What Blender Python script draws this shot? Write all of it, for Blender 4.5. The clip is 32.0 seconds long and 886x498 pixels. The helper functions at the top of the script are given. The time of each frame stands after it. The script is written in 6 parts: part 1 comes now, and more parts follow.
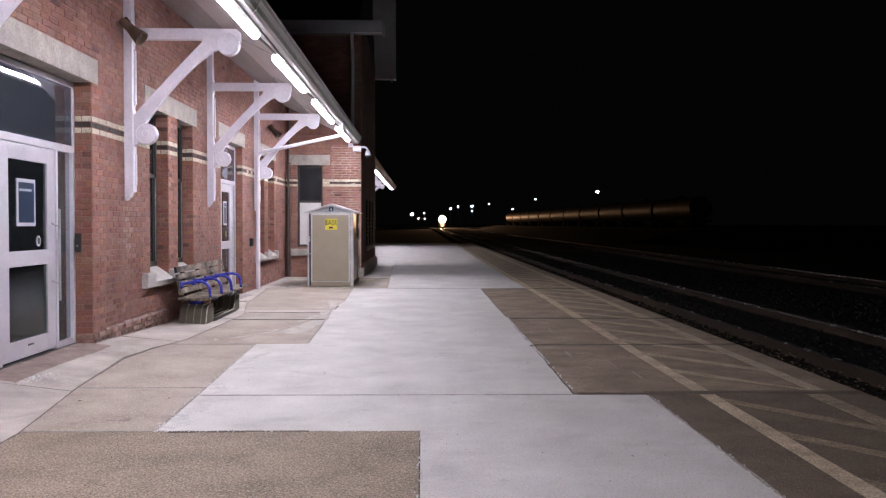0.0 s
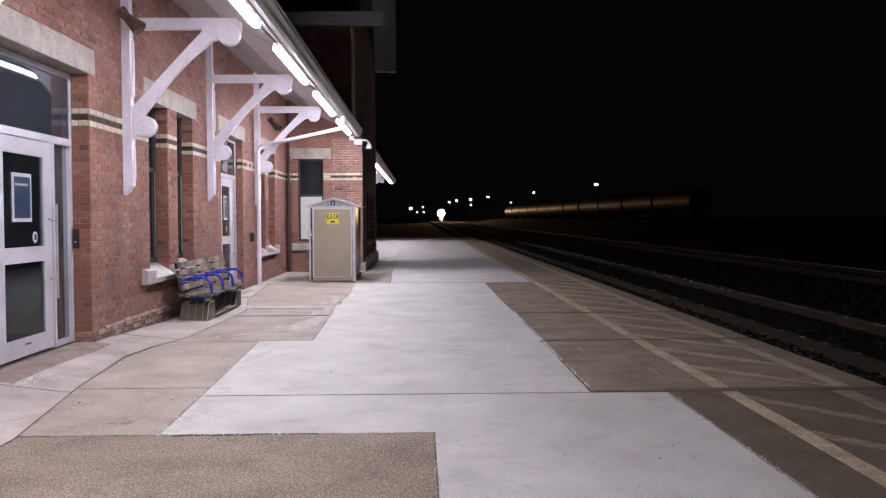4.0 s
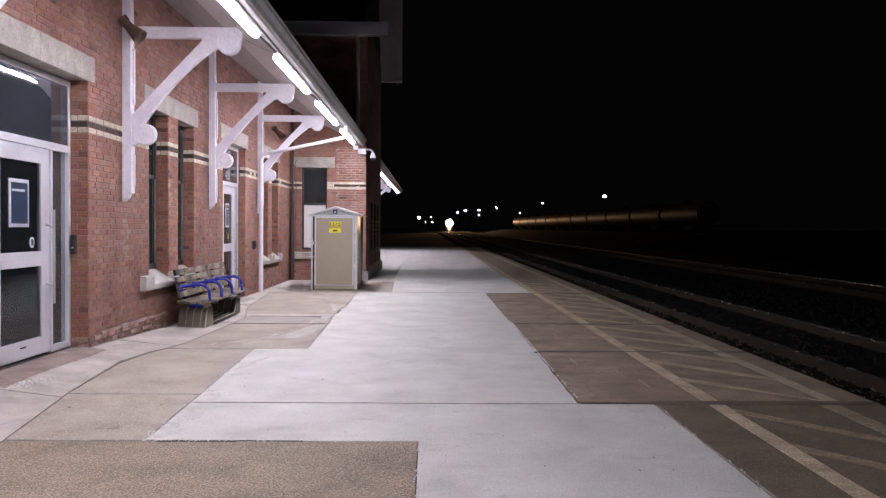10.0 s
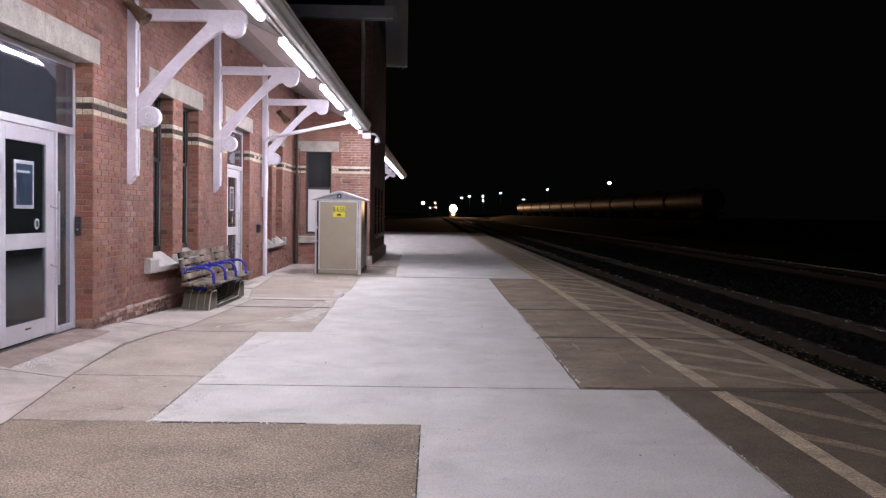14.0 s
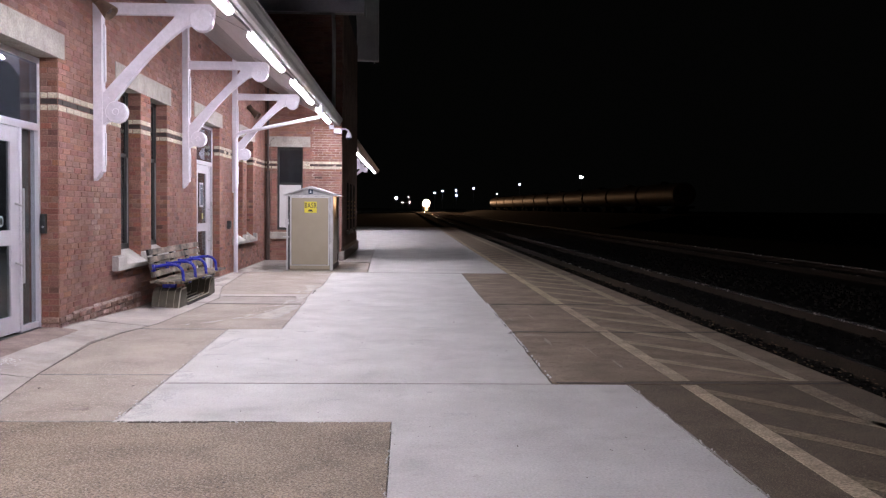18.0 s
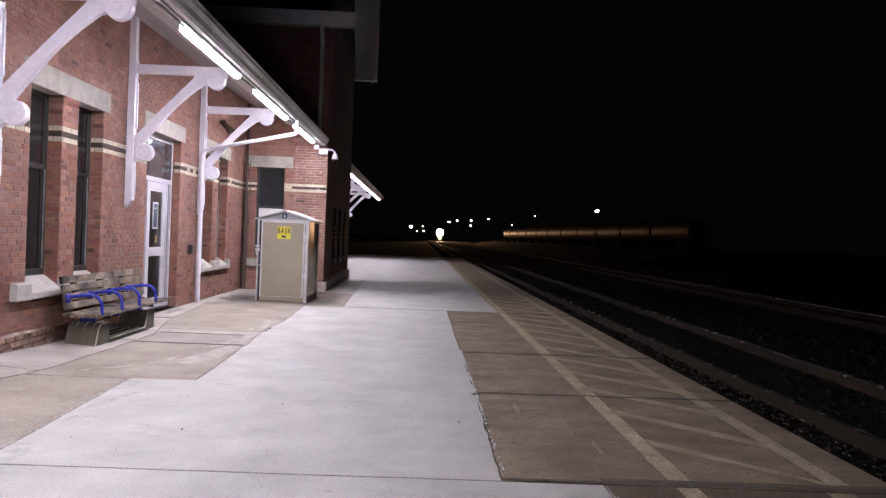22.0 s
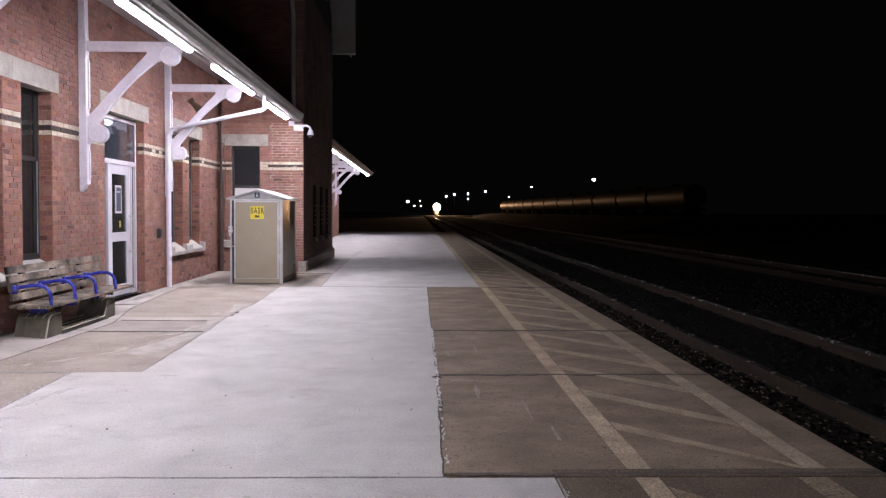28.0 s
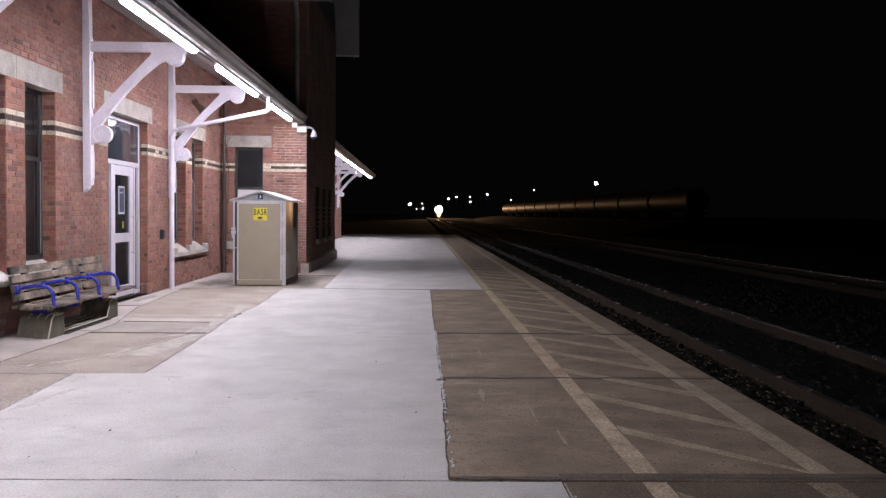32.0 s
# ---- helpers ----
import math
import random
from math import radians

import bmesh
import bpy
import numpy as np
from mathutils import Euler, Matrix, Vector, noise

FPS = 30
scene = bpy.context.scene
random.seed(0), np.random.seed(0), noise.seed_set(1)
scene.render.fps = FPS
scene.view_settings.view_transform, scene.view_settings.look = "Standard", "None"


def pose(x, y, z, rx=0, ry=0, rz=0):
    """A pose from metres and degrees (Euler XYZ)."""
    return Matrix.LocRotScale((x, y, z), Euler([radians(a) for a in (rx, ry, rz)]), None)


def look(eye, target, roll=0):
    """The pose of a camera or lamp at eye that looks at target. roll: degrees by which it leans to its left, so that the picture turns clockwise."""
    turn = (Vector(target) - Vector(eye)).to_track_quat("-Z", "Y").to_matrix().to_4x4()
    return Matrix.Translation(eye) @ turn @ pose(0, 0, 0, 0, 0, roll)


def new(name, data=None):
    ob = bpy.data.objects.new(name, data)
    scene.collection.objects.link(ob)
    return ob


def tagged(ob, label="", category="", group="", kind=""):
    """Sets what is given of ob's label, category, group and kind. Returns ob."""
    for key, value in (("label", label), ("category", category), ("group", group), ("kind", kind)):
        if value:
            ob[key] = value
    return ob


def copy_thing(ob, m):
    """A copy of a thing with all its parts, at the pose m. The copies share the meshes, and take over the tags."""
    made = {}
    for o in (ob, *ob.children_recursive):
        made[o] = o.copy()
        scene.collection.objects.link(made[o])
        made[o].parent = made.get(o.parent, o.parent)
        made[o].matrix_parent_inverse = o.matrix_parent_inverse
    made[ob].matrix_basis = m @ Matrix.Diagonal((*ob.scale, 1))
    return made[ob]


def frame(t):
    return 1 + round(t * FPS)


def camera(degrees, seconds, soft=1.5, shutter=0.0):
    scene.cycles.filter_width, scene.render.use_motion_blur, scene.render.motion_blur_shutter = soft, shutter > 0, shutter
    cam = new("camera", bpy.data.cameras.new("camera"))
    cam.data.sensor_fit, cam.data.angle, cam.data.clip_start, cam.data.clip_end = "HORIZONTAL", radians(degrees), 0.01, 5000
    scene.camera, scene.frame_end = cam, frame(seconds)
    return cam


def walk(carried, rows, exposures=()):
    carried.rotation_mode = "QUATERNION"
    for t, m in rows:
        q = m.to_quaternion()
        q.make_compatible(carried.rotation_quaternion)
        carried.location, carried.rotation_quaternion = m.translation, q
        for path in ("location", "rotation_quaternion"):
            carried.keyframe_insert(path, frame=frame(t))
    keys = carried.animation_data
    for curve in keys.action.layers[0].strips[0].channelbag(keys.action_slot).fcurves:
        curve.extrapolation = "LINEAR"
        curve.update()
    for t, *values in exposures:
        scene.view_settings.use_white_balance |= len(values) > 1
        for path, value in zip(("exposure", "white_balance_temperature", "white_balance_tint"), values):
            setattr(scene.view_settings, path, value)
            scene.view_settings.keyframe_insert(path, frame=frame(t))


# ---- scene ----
cam = camera(51.2, 32.0, 1.3)
PATH = [
    (0, (0.024, -0.447, 1.418), (0.069, 1.552, 1.364), 0.1),
    (0.5, (0.032, -0.429, 1.405), (0.018, 1.571, 1.352), -0.4),
    (1, (0.049, -0.414, 1.404), (-0.008, 1.584, 1.347), -0.5),
    (1.5, (0.063, -0.399, 1.41), (0.011, 1.599, 1.342), -0.4),
    (2, (0.089, -0.377, 1.419), (0.068, 1.621, 1.34), -0.3),
    (2.5, (0.049, -0.352, 1.42), (0.069, 1.646, 1.344), 0.2),
    (3, (-0.029, -0.242, 1.414), (0.011, 1.756, 1.331), -0.0),
    (3.5, (-0.092, -0.166, 1.409), (-0.039, 1.832, 1.342), -0.6),
    (5.5, (0.062, -0.191, 1.412), (0.08, 1.808, 1.342), 1.5),
    (6, (0.075, -0.193, 1.412), (0.087, 1.806, 1.358), 1.1),
    (6.5, (0.08, -0.194, 1.414), (0.084, 1.805, 1.369), 0.6),
    (7, (0.072, -0.199, 1.416), (0.069, 1.8, 1.368), 0.7),
    (7.5, (0.071, -0.207, 1.417), (0.064, 1.792, 1.369), 1.0),
    (8, (0.073, -0.202, 1.415), (0.075, 1.797, 1.369), 1.1),
    (8.5, (0.072, -0.226, 1.421), (0.092, 1.773, 1.376), 0.7),
    (9, (0.07, -0.219, 1.417), (0.091, 1.78, 1.37), 0.7),
    (9.5, (0.078, -0.218, 1.417), (0.104, 1.781, 1.371), 0.4),
    (10, (0.074, -0.215, 1.413), (0.104, 1.785, 1.367), 0.4),
    (10.5, (0.071, -0.239, 1.414), (0.112, 1.76, 1.365), 0.4),
    (11, (0.076, -0.246, 1.412), (0.107, 1.753, 1.36), 0.4),
    (11.5, (0.084, -0.243, 1.414), (0.115, 1.756, 1.361), 0.8),
    (12, (0.09, -0.227, 1.406), (0.125, 1.772, 1.341), 0.7),
    (12.5, (0.089, -0.223, 1.413), (0.126, 1.775, 1.333), 0.7),
    (13, (0.084, -0.212, 1.413), (0.123, 1.785, 1.331), 0.8),
    (13.5, (0.074, -0.231, 1.41), (0.102, 1.768, 1.33), 0.7),
    (15.5, (0.085, -0.202, 1.405), (0.099, 1.797, 1.33), 1.4),
    (16, (0.089, -0.227, 1.419), (0.156, 1.771, 1.343), 1.0),
    (16.5, (0.086, -0.206, 1.412), (0.175, 1.79, 1.322), 1.0),
    (17, (0.084, -0.209, 1.412), (0.173, 1.787, 1.314), 1.1),
    (17.5, (0.084, -0.209, 1.416), (0.172, 1.787, 1.321), 1.1),
    (18, (0.096, -0.195, 1.414), (0.176, 1.801, 1.326), 0.6),
    (18.5, (0.108, -0.156, 1.412), (0.187, 1.841, 1.331), 0.5),
    (19, (0.098, 0.056, 1.387), (0.188, 2.053, 1.320), 0.81),
    (19.5, (0.111, 0.382, 1.396), (0.220, 2.378, 1.331), 0.96),
    (20, (0.260, 0.635, 1.400), (0.380, 2.630, 1.341), 1.49),
    (20.5, (0.415, 0.945, 1.402), (0.512, 2.942, 1.350), 1.09),
    (21, (0.448, 1.342, 1.402), (0.566, 3.338, 1.370), 1.51),
    (21.5, (0.576, 1.476, 1.423), (0.695, 3.472, 1.397), 0.44),
    (22, (0.747, 1.688, 1.444), (0.795, 3.687, 1.419), 2.30),
    (22.5, (0.822, 2.058, 1.392), (0.813, 4.058, 1.360), 2.30),
    (23, (0.912, 2.297, 1.403), (0.949, 4.296, 1.364), 0.32),
    (23.5, (1.043, 2.270, 1.418), (1.134, 4.267, 1.372), 1.71),
    (24, (1.123, 2.242, 1.457), (1.199, 4.239, 1.396), 1.41),
    (24.5, (1.149, 2.263, 1.450), (1.189, 4.262, 1.386), -0.22),
    (26.5, (1.143, 2.246, 1.446), (1.168, 4.244, 1.368), 0.55),
    (27, (1.142, 2.237, 1.446), (1.175, 4.235, 1.365), 0.43),
    (27.5, (1.149, 2.239, 1.441), (1.195, 4.237, 1.362), 0.41),
    (28, (1.149, 2.204, 1.449), (1.201, 4.202, 1.368), 0.31),
    (28.5, (1.142, 2.206, 1.445), (1.194, 4.203, 1.365), 0.19),
    (29, (1.124, 2.183, 1.451), (1.158, 4.181, 1.379), -0.01),
    (29.5, (1.121, 2.182, 1.442), (1.127, 4.181, 1.369), -0.37),
    (30, (1.111, 2.190, 1.446), (1.064, 4.189, 1.388), 0.32),
    (30.5, (1.080, 2.245, 1.423), (1.016, 4.244, 1.376), 0.85),
    (31, (1.090, 2.275, 1.420), (1.038, 4.274, 1.371), 0.89),
    (31.5, (1.104, 2.292, 1.425), (1.089, 4.292, 1.371), 0.85),
    (32, (1.123, 2.244, 1.441), (1.171, 4.242, 1.366), 0.58),
]
EXPOSURES = [(0, -0.02), (5, 0.0), (19, 0.0), (21, 0.03), (24, 0.08), (28, 0.06), (30.5, 0.0), (32, 0.0)]
walk(cam, [(t, look(eye, target, roll)) for t, eye, target, roll in PATH], EXPOSURES)

# ---- world and light ----
world = bpy.data.worlds.new("night")
scene.world = world
world.use_nodes = True
world.node_tree.nodes["Background"].inputs[0].default_value = (0.34, 0.35, 0.33, 1)
world.node_tree.nodes["Background"].inputs[1].default_value = 0.0032

TUBE_POWER = 129.5
HEADLIGHT_WATTS = 75000.0

head = bpy.data.lights.new("headlight_beam", "SPOT")
head.energy, head.spot_size, head.spot_blend, head.shadow_soft_size = HEADLIGHT_WATTS, radians(30), 1.0, 0.3
head.color = (1.0, 0.55, 0.29)
beam = new("headlight_beam", head)
beam.matrix_world = look((8.5, 396.5, 3.9), (33.0, 110.0, 2.0))
tagged(beam, "warm white beam of the locomotive's headlight", "light")


# ---- materials ----
def nodes_of(name):
    m = bpy.data.materials.new(name)
    m.use_nodes = True
    t = m.node_tree
    return m, t, t.nodes["Principled BSDF"], t.nodes, t.links


def surface(name, dark, light, scale=3.0, rough=0.7, metal=0.0, bump=0.15, grain=60.0, stretch=(1, 1, 1), speck=None, speck_at=0.62,
            speck_scale=90.0, island=False, per_object=False, spread=0.25, grain_mix=0.35, coat=0.0, depth=0.004, sheen=0.5,
            smudge=0.0, smudge_scale=1.3, smudge_at=0.54, smudge_stretch=(0.7, 2.2, 1)):
    """A procedural surface: two colours blended by stains at one scale and grain at another, with relief."""
    m, t, p, n, l = nodes_of(name)
    geo = n.new("ShaderNodeNewGeometry")
    mapping = n.new("ShaderNodeMapping")
    mapping.inputs["Scale"].default_value = stretch
    l.new(geo.outputs["Position"], mapping.inputs["Vector"])
    big = n.new("ShaderNodeTexNoise")
    big.inputs["Scale"].default_value, big.inputs["Detail"].default_value, big.inputs["Roughness"].default_value = scale, 6, 0.62
    fine = n.new("ShaderNodeTexNoise")
    fine.inputs["Scale"].default_value, fine.inputs["Detail"].default_value = grain, 4
    l.new(mapping.outputs[0], big.inputs["Vector"])
    l.new(geo.outputs["Position"], fine.inputs["Vector"])
    ramp = n.new("ShaderNodeMapRange")
    ramp.inputs["From Min"].default_value, ramp.inputs["From Max"].default_value = 0.32, 0.68
    l.new(big.outputs["Fac"], ramp.inputs["Value"])
    mix = n.new("ShaderNodeMix")
    mix.data_type = "RGBA"
    mix.inputs["A"].default_value, mix.inputs["B"].default_value = (*dark, 1), (*light, 1)
    l.new(ramp.outputs[0], mix.inputs["Factor"])
    grains = n.new("ShaderNodeMapRange")
    grains.inputs["From Min"].default_value, grains.inputs["From Max"].default_value = 0.3, 0.7
    grains.inputs["To Min"].default_value, grains.inputs["To Max"].default_value = 1 - grain_mix, 1 + grain_mix
    l.new(fine.outputs["Fac"], grains.inputs["Value"])
    colour = n.new("ShaderNodeMix")
    colour.data_type, colour.blend_type = "RGBA", "MULTIPLY"
    colour.inputs["Factor"].default_value = 1.0
    l.new(mix.outputs["Result"], colour.inputs["A"])
    l.new(grains.outputs[0], colour.inputs["B"])
    last = colour.outputs["Result"]
    if island or per_object:
        source = geo.outputs["Random Per Island"]
        if per_object:
            source = n.new("ShaderNodeObjectInfo").outputs["Random"]
        vary = n.new("ShaderNodeHueSaturation")
        value = n.new("ShaderNodeMapRange")
        value.inputs["To Min"].default_value, value.inputs["To Max"].default_value = 1 - spread, 1 + spread
        l.new(source, value.inputs["Value"])
        l.new(value.outputs[0], vary.inputs["Value"])
        white = n.new("ShaderNodeTexWhiteNoise")
        white.noise_dimensions = "1D"
        l.new(source, white.inputs["W"])
        hue = n.new("ShaderNodeMapRange")
        hue.inputs["To Min"].default_value, hue.inputs["To Max"].default_value = 0.488, 0.512
        l.new(white.outputs["Value"], hue.inputs["Value"])
        l.new(hue.outputs[0], vary.inputs["Hue"])
        sat = n.new("ShaderNodeMapRange")
        sat.inputs["To Min"].default_value, sat.inputs["To Max"].default_value = 0.75, 1.1
        l.new(white.outputs["Color"], sat.inputs["Value"])
        l.new(sat.outputs[0], vary.inputs["Saturation"])
        l.new(last, vary.inputs["Color"])
        last = vary.outputs[0]
    if smudge:
        drag = n.new("ShaderNodeMapping")
        drag.inputs["Scale"].default_value = smudge_stretch
        l.new(geo.outputs["Position"], drag.inputs["Vector"])
        soil = n.new("ShaderNodeTexNoise")
        soil.inputs["Scale"].default_value, soil.inputs["Detail"].default_value, soil.inputs["Roughness"].default_value = smudge_scale, 8, 0.68
        soil.inputs["Distortion"].default_value = 0.4
        l.new(drag.outputs[0], soil.inputs["Vector"])
        reach = n.new("ShaderNodeMapRange")
        reach.inputs["From Min"].default_value, reach.inputs["From Max"].default_value = smudge_at, smudge_at + 0.16
        reach.inputs["To Min"].default_value, reach.inputs["To Max"].default_value = 1.0, 1.0 - smudge
        l.new(soil.outputs["Fac"], reach.inputs["Value"])
        soiled = n.new("ShaderNodeMix")
        soiled.data_type, soiled.blend_type = "RGBA", "MULTIPLY"
        soiled.inputs["Factor"].default_value = 1.0
        l.new(last, soiled.inputs["A"])
        l.new(reach.outputs[0], soiled.inputs["B"])
        last = soiled.outputs["Result"]
    if speck:
        cells = n.new("ShaderNodeTexVoronoi")
        cells.inputs["Scale"].default_value = speck_scale
        l.new(geo.outputs["Position"], cells.inputs["Vector"])
        gate = n.new("ShaderNodeMapRange")
        gate.inputs["From Min"].default_value, gate.inputs["From Max"].default_value = speck_at, speck_at + 0.08
        split = n.new("ShaderNodeSeparateColor")
        l.new(cells.outputs["Color"], split.inputs[0])
        l.new(split.outputs[0], gate.inputs["Value"])
        dots = n.new("ShaderNodeMix")
        dots.data_type = "RGBA"
        dots.inputs["B"].default_value = (*speck, 1)
        l.new(gate.outputs[0], dots.inputs["Factor"])
        l.new(last, dots.inputs["A"])
        last = dots.outputs["Result"]
    l.new(last, p.inputs["Base Color"])
    rough_range = n.new("ShaderNodeMapRange")
    rough_range.inputs["To Min"].default_value, rough_range.inputs["To Max"].default_value = max(rough - 0.12, 0.02), min(rough + 0.12, 1)
    l.new(big.outputs["Fac"], rough_range.inputs["Value"])
    l.new(rough_range.outputs[0], p.inputs["Roughness"])
    p.inputs["Metallic"].default_value = metal
    p.inputs["Coat Weight"].default_value = coat
    p.inputs["Specular IOR Level"].default_value = sheen
    relief = n.new("ShaderNodeBump")
    relief.inputs["Strength"].default_value, relief.inputs["Distance"].default_value = bump, depth
    l.new(fine.outputs["Fac"], relief.inputs["Height"])
    l.new(relief.outputs[0], p.inputs["Normal"])
    return m


def glowing(name, colour, strength):
    m, t, p, n, l = nodes_of(name)
    p.inputs["Base Color"].default_value = (0.8, 0.8, 0.8, 1)
    p.inputs["Emission Color"].default_value = (*colour, 1)
    p.inputs["Emission Strength"].default_value = strength
    return m


def glass(name, colour, rough=0.02, clear=0.975, ior=1.5):
    m, t, p, n, l = nodes_of(name)
    p.inputs["Base Color"].default_value = (*colour, 1)
    p.inputs["Transmission Weight"].default_value = clear
    p.inputs["IOR"].default_value = ior
    geo = n.new("ShaderNodeNewGeometry")
    film = n.new("ShaderNodeTexNoise")
    film.inputs["Scale"].default_value = 4.0
    film.inputs["Detail"].default_value = 5
    l.new(geo.outputs["Position"], film.inputs["Vector"])
    r = n.new("ShaderNodeMapRange")
    r.inputs["To Min"].default_value, r.inputs["To Max"].default_value = rough, rough + 0.03
    l.new(film.outputs["Fac"], r.inputs["Value"])
    l.new(r.outputs[0], p.inputs["Roughness"])
    return m


BRICK = dict(dark=(0.186, 0.078, 0.058), light=(0.316, 0.154, 0.117), scale=1.5, rough=0.85, bump=0.6, grain=70, spread=0.15, smudge=0.22, smudge_scale=2.2, smudge_stretch=(1, 1, 0.6))
M_brick = surface("red_brick", island=True, **BRICK)
M_quoin = surface("orange_corner_brick", (0.208, 0.080, 0.053), (0.345, 0.153, 0.104), 1.6, 0.85, bump=0.6, grain=70, island=True, spread=0.16)
M_quoin_piece = surface("orange_corner_brick_piece", (0.208, 0.080, 0.053), (0.345, 0.153, 0.104), 1.6, 0.85, bump=0.6, grain=70, per_object=True, spread=0.16)
M_burnt = surface("burnt_brick", (0.10, 0.047, 0.040), (0.18, 0.088, 0.070), 3, 0.85, bump=0.6, grain=70, island=True, spread=0.25)
M_limed = surface("lime_streaked_brick", (0.225, 0.108, 0.08), (0.40, 0.265, 0.215), 7, 0.9, bump=0.5, grain=70, per_object=True, spread=0.12)
M_brick_piece = surface("red_brick_piece", per_object=True, **BRICK)
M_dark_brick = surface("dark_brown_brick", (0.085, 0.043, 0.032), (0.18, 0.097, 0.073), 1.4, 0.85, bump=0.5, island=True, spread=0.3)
M_pale_brick = surface("cream_brick", (0.47, 0.415, 0.31), (0.66, 0.60, 0.47), 4, 0.8, island=True, spread=0.2)
M_black_brick = surface("black_brick", (0.03, 0.022, 0.02), (0.07, 0.05, 0.045), 4, 0.8, island=True, spread=0.3)
M_old_brick = surface("worn_base_brick", (0.165, 0.062, 0.043), (0.40, 0.27, 0.225), 7.5, 0.9, bump=0.9, island=True, spread=0.4)
M_mortar = surface("mortar", (0.200, 0.098, 0.074), (0.335, 0.200, 0.158), 2.4, 0.95, bump=0.5)
M_pointing = surface("pale_pointing", (0.26, 0.17, 0.135), (0.56, 0.47, 0.42), 2.2, 0.95, bump=0.4)
M_stone = surface("limestone", (0.30, 0.275, 0.245), (0.44, 0.41, 0.37), 5, 0.85, bump=0.4, grain=45, grain_mix=0.2)
M_sill = surface("pale_sill_stone", (0.38, 0.36, 0.335), (0.52, 0.495, 0.465), 4, 0.85, bump=0.25, grain=50, grain_mix=0.12)
M_white = surface("white_gloss_paint", (0.73, 0.705, 0.785), (0.83, 0.805, 0.885), 3, 0.42, bump=0.08, grain=30, grain_mix=0.06)
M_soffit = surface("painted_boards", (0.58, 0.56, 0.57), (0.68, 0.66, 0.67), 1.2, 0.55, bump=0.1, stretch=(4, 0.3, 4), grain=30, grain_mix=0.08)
M_soffit_grey = surface("grey_boards", (0.34, 0.33, 0.335), (0.44, 0.43, 0.435), 1.2, 0.7, bump=0.2, stretch=(4, 0.3, 4), grain=30, grain_mix=0.1)
M_gutter = surface("grey_aluminium_gutter", (0.56, 0.555, 0.56), (0.66, 0.655, 0.66), 1.5, 0.62, bump=0.05, grain=20, grain_mix=0.06)
M_roof = surface("dark_shingle", (0.03, 0.03, 0.03), (0.07, 0.065, 0.06), 6, 0.9, bump=0.6, grain=40)
M_alu = surface("anodised_aluminium", (0.66, 0.64, 0.70), (0.75, 0.73, 0.79), 2.5, 0.38, metal=0.3, bump=0.03, grain=80, grain_mix=0.05)
M_dark_frame = surface("dark_painted_frame", (0.022, 0.024, 0.024), (0.045, 0.048, 0.046), 4, 0.5, bump=0.1, grain_mix=0.1)
M_bead = surface("grey_painted_bead", (0.22, 0.225, 0.235), (0.36, 0.365, 0.38), 4, 0.5, grain_mix=0.1)
M_black = surface("black_plastic", (0.012, 0.012, 0.013), (0.03, 0.03, 0.032), 6, 0.5, grain_mix=0.1)
M_glass = glass("window_glass", (0.50, 0.54, 0.58), ior=1.32)
M_glass_leaf = glass("tinted_door_glass", (0.40, 0.46, 0.50), ior=1.2)
M_glass_dusty = glass("dusty_transom_glass", (0.34, 0.38, 0.46), 0.012, 0.90)
M_blind = surface("grey_green_blind", (0.078, 0.076, 0.063), (0.129, 0.126, 0.105), 1.2, 0.7, bump=0.05, grain=40, grain_mix=0.06)
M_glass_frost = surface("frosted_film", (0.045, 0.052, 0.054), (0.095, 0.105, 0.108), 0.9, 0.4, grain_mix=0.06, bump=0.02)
# Near-black colours put the darkness of unlit rooms into walls and floor.
M_room = surface("unlit_room_dark", (0.022, 0.024, 0.026), (0.045, 0.047, 0.050), 1, 0.8, grain_mix=0.05)
M_room_floor = surface("unlit_indoor_floor", (0.018, 0.020, 0.021), (0.038, 0.041, 0.043), 3, 0.5, grain_mix=0.1)
M_board = surface("white_window_board", (0.60, 0.60, 0.60), (0.70, 0.70, 0.70), 2, 0.6, grain_mix=0.05)
M_poster = surface("navy_poster", (0.007, 0.017, 0.045), (0.02, 0.045, 0.09), 9, 0.35, grain_mix=0.1)
M_poster_text = surface("pale_print", (0.45, 0.5, 0.55), (0.6, 0.65, 0.7), 9, 0.5)
M_concrete = surface("light_concrete", (0.432, 0.424, 0.405), (0.572, 0.562, 0.538), 1.3, 0.8, bump=0.16, grain=70, stretch=(1.1, 0.9, 1), grain_mix=0.15, speck=(0.38, 0.355, 0.33), speck_at=0.955, speck_scale=60, smudge=0.17, smudge_stretch=(1, 1.25, 1))
M_walkway = surface("old_walkway_concrete", (0.345, 0.308, 0.278), (0.525, 0.485, 0.442), 1.4, 0.85, bump=0.2, grain=120, grain_mix=0.2, smudge=0.2, smudge_scale=2.0, smudge_stretch=(1, 1, 1))
M_walkway_worn = surface("worn_walkway_concrete", (0.30, 0.262, 0.232), (0.50, 0.462, 0.418), 2.0, 0.85, bump=0.25, grain=120, grain_mix=0.22, smudge=0.25, smudge_scale=2.4, smudge_stretch=(1, 1, 1))
M_door_strip = surface("pinkish_stained_concrete", (0.175, 0.128, 0.108), (0.32, 0.25, 0.215), 4.0, 0.9, bump=0.4, grain=110, grain_mix=0.3, smudge=0.3, smudge_scale=4.0, smudge_stretch=(1, 1, 1))
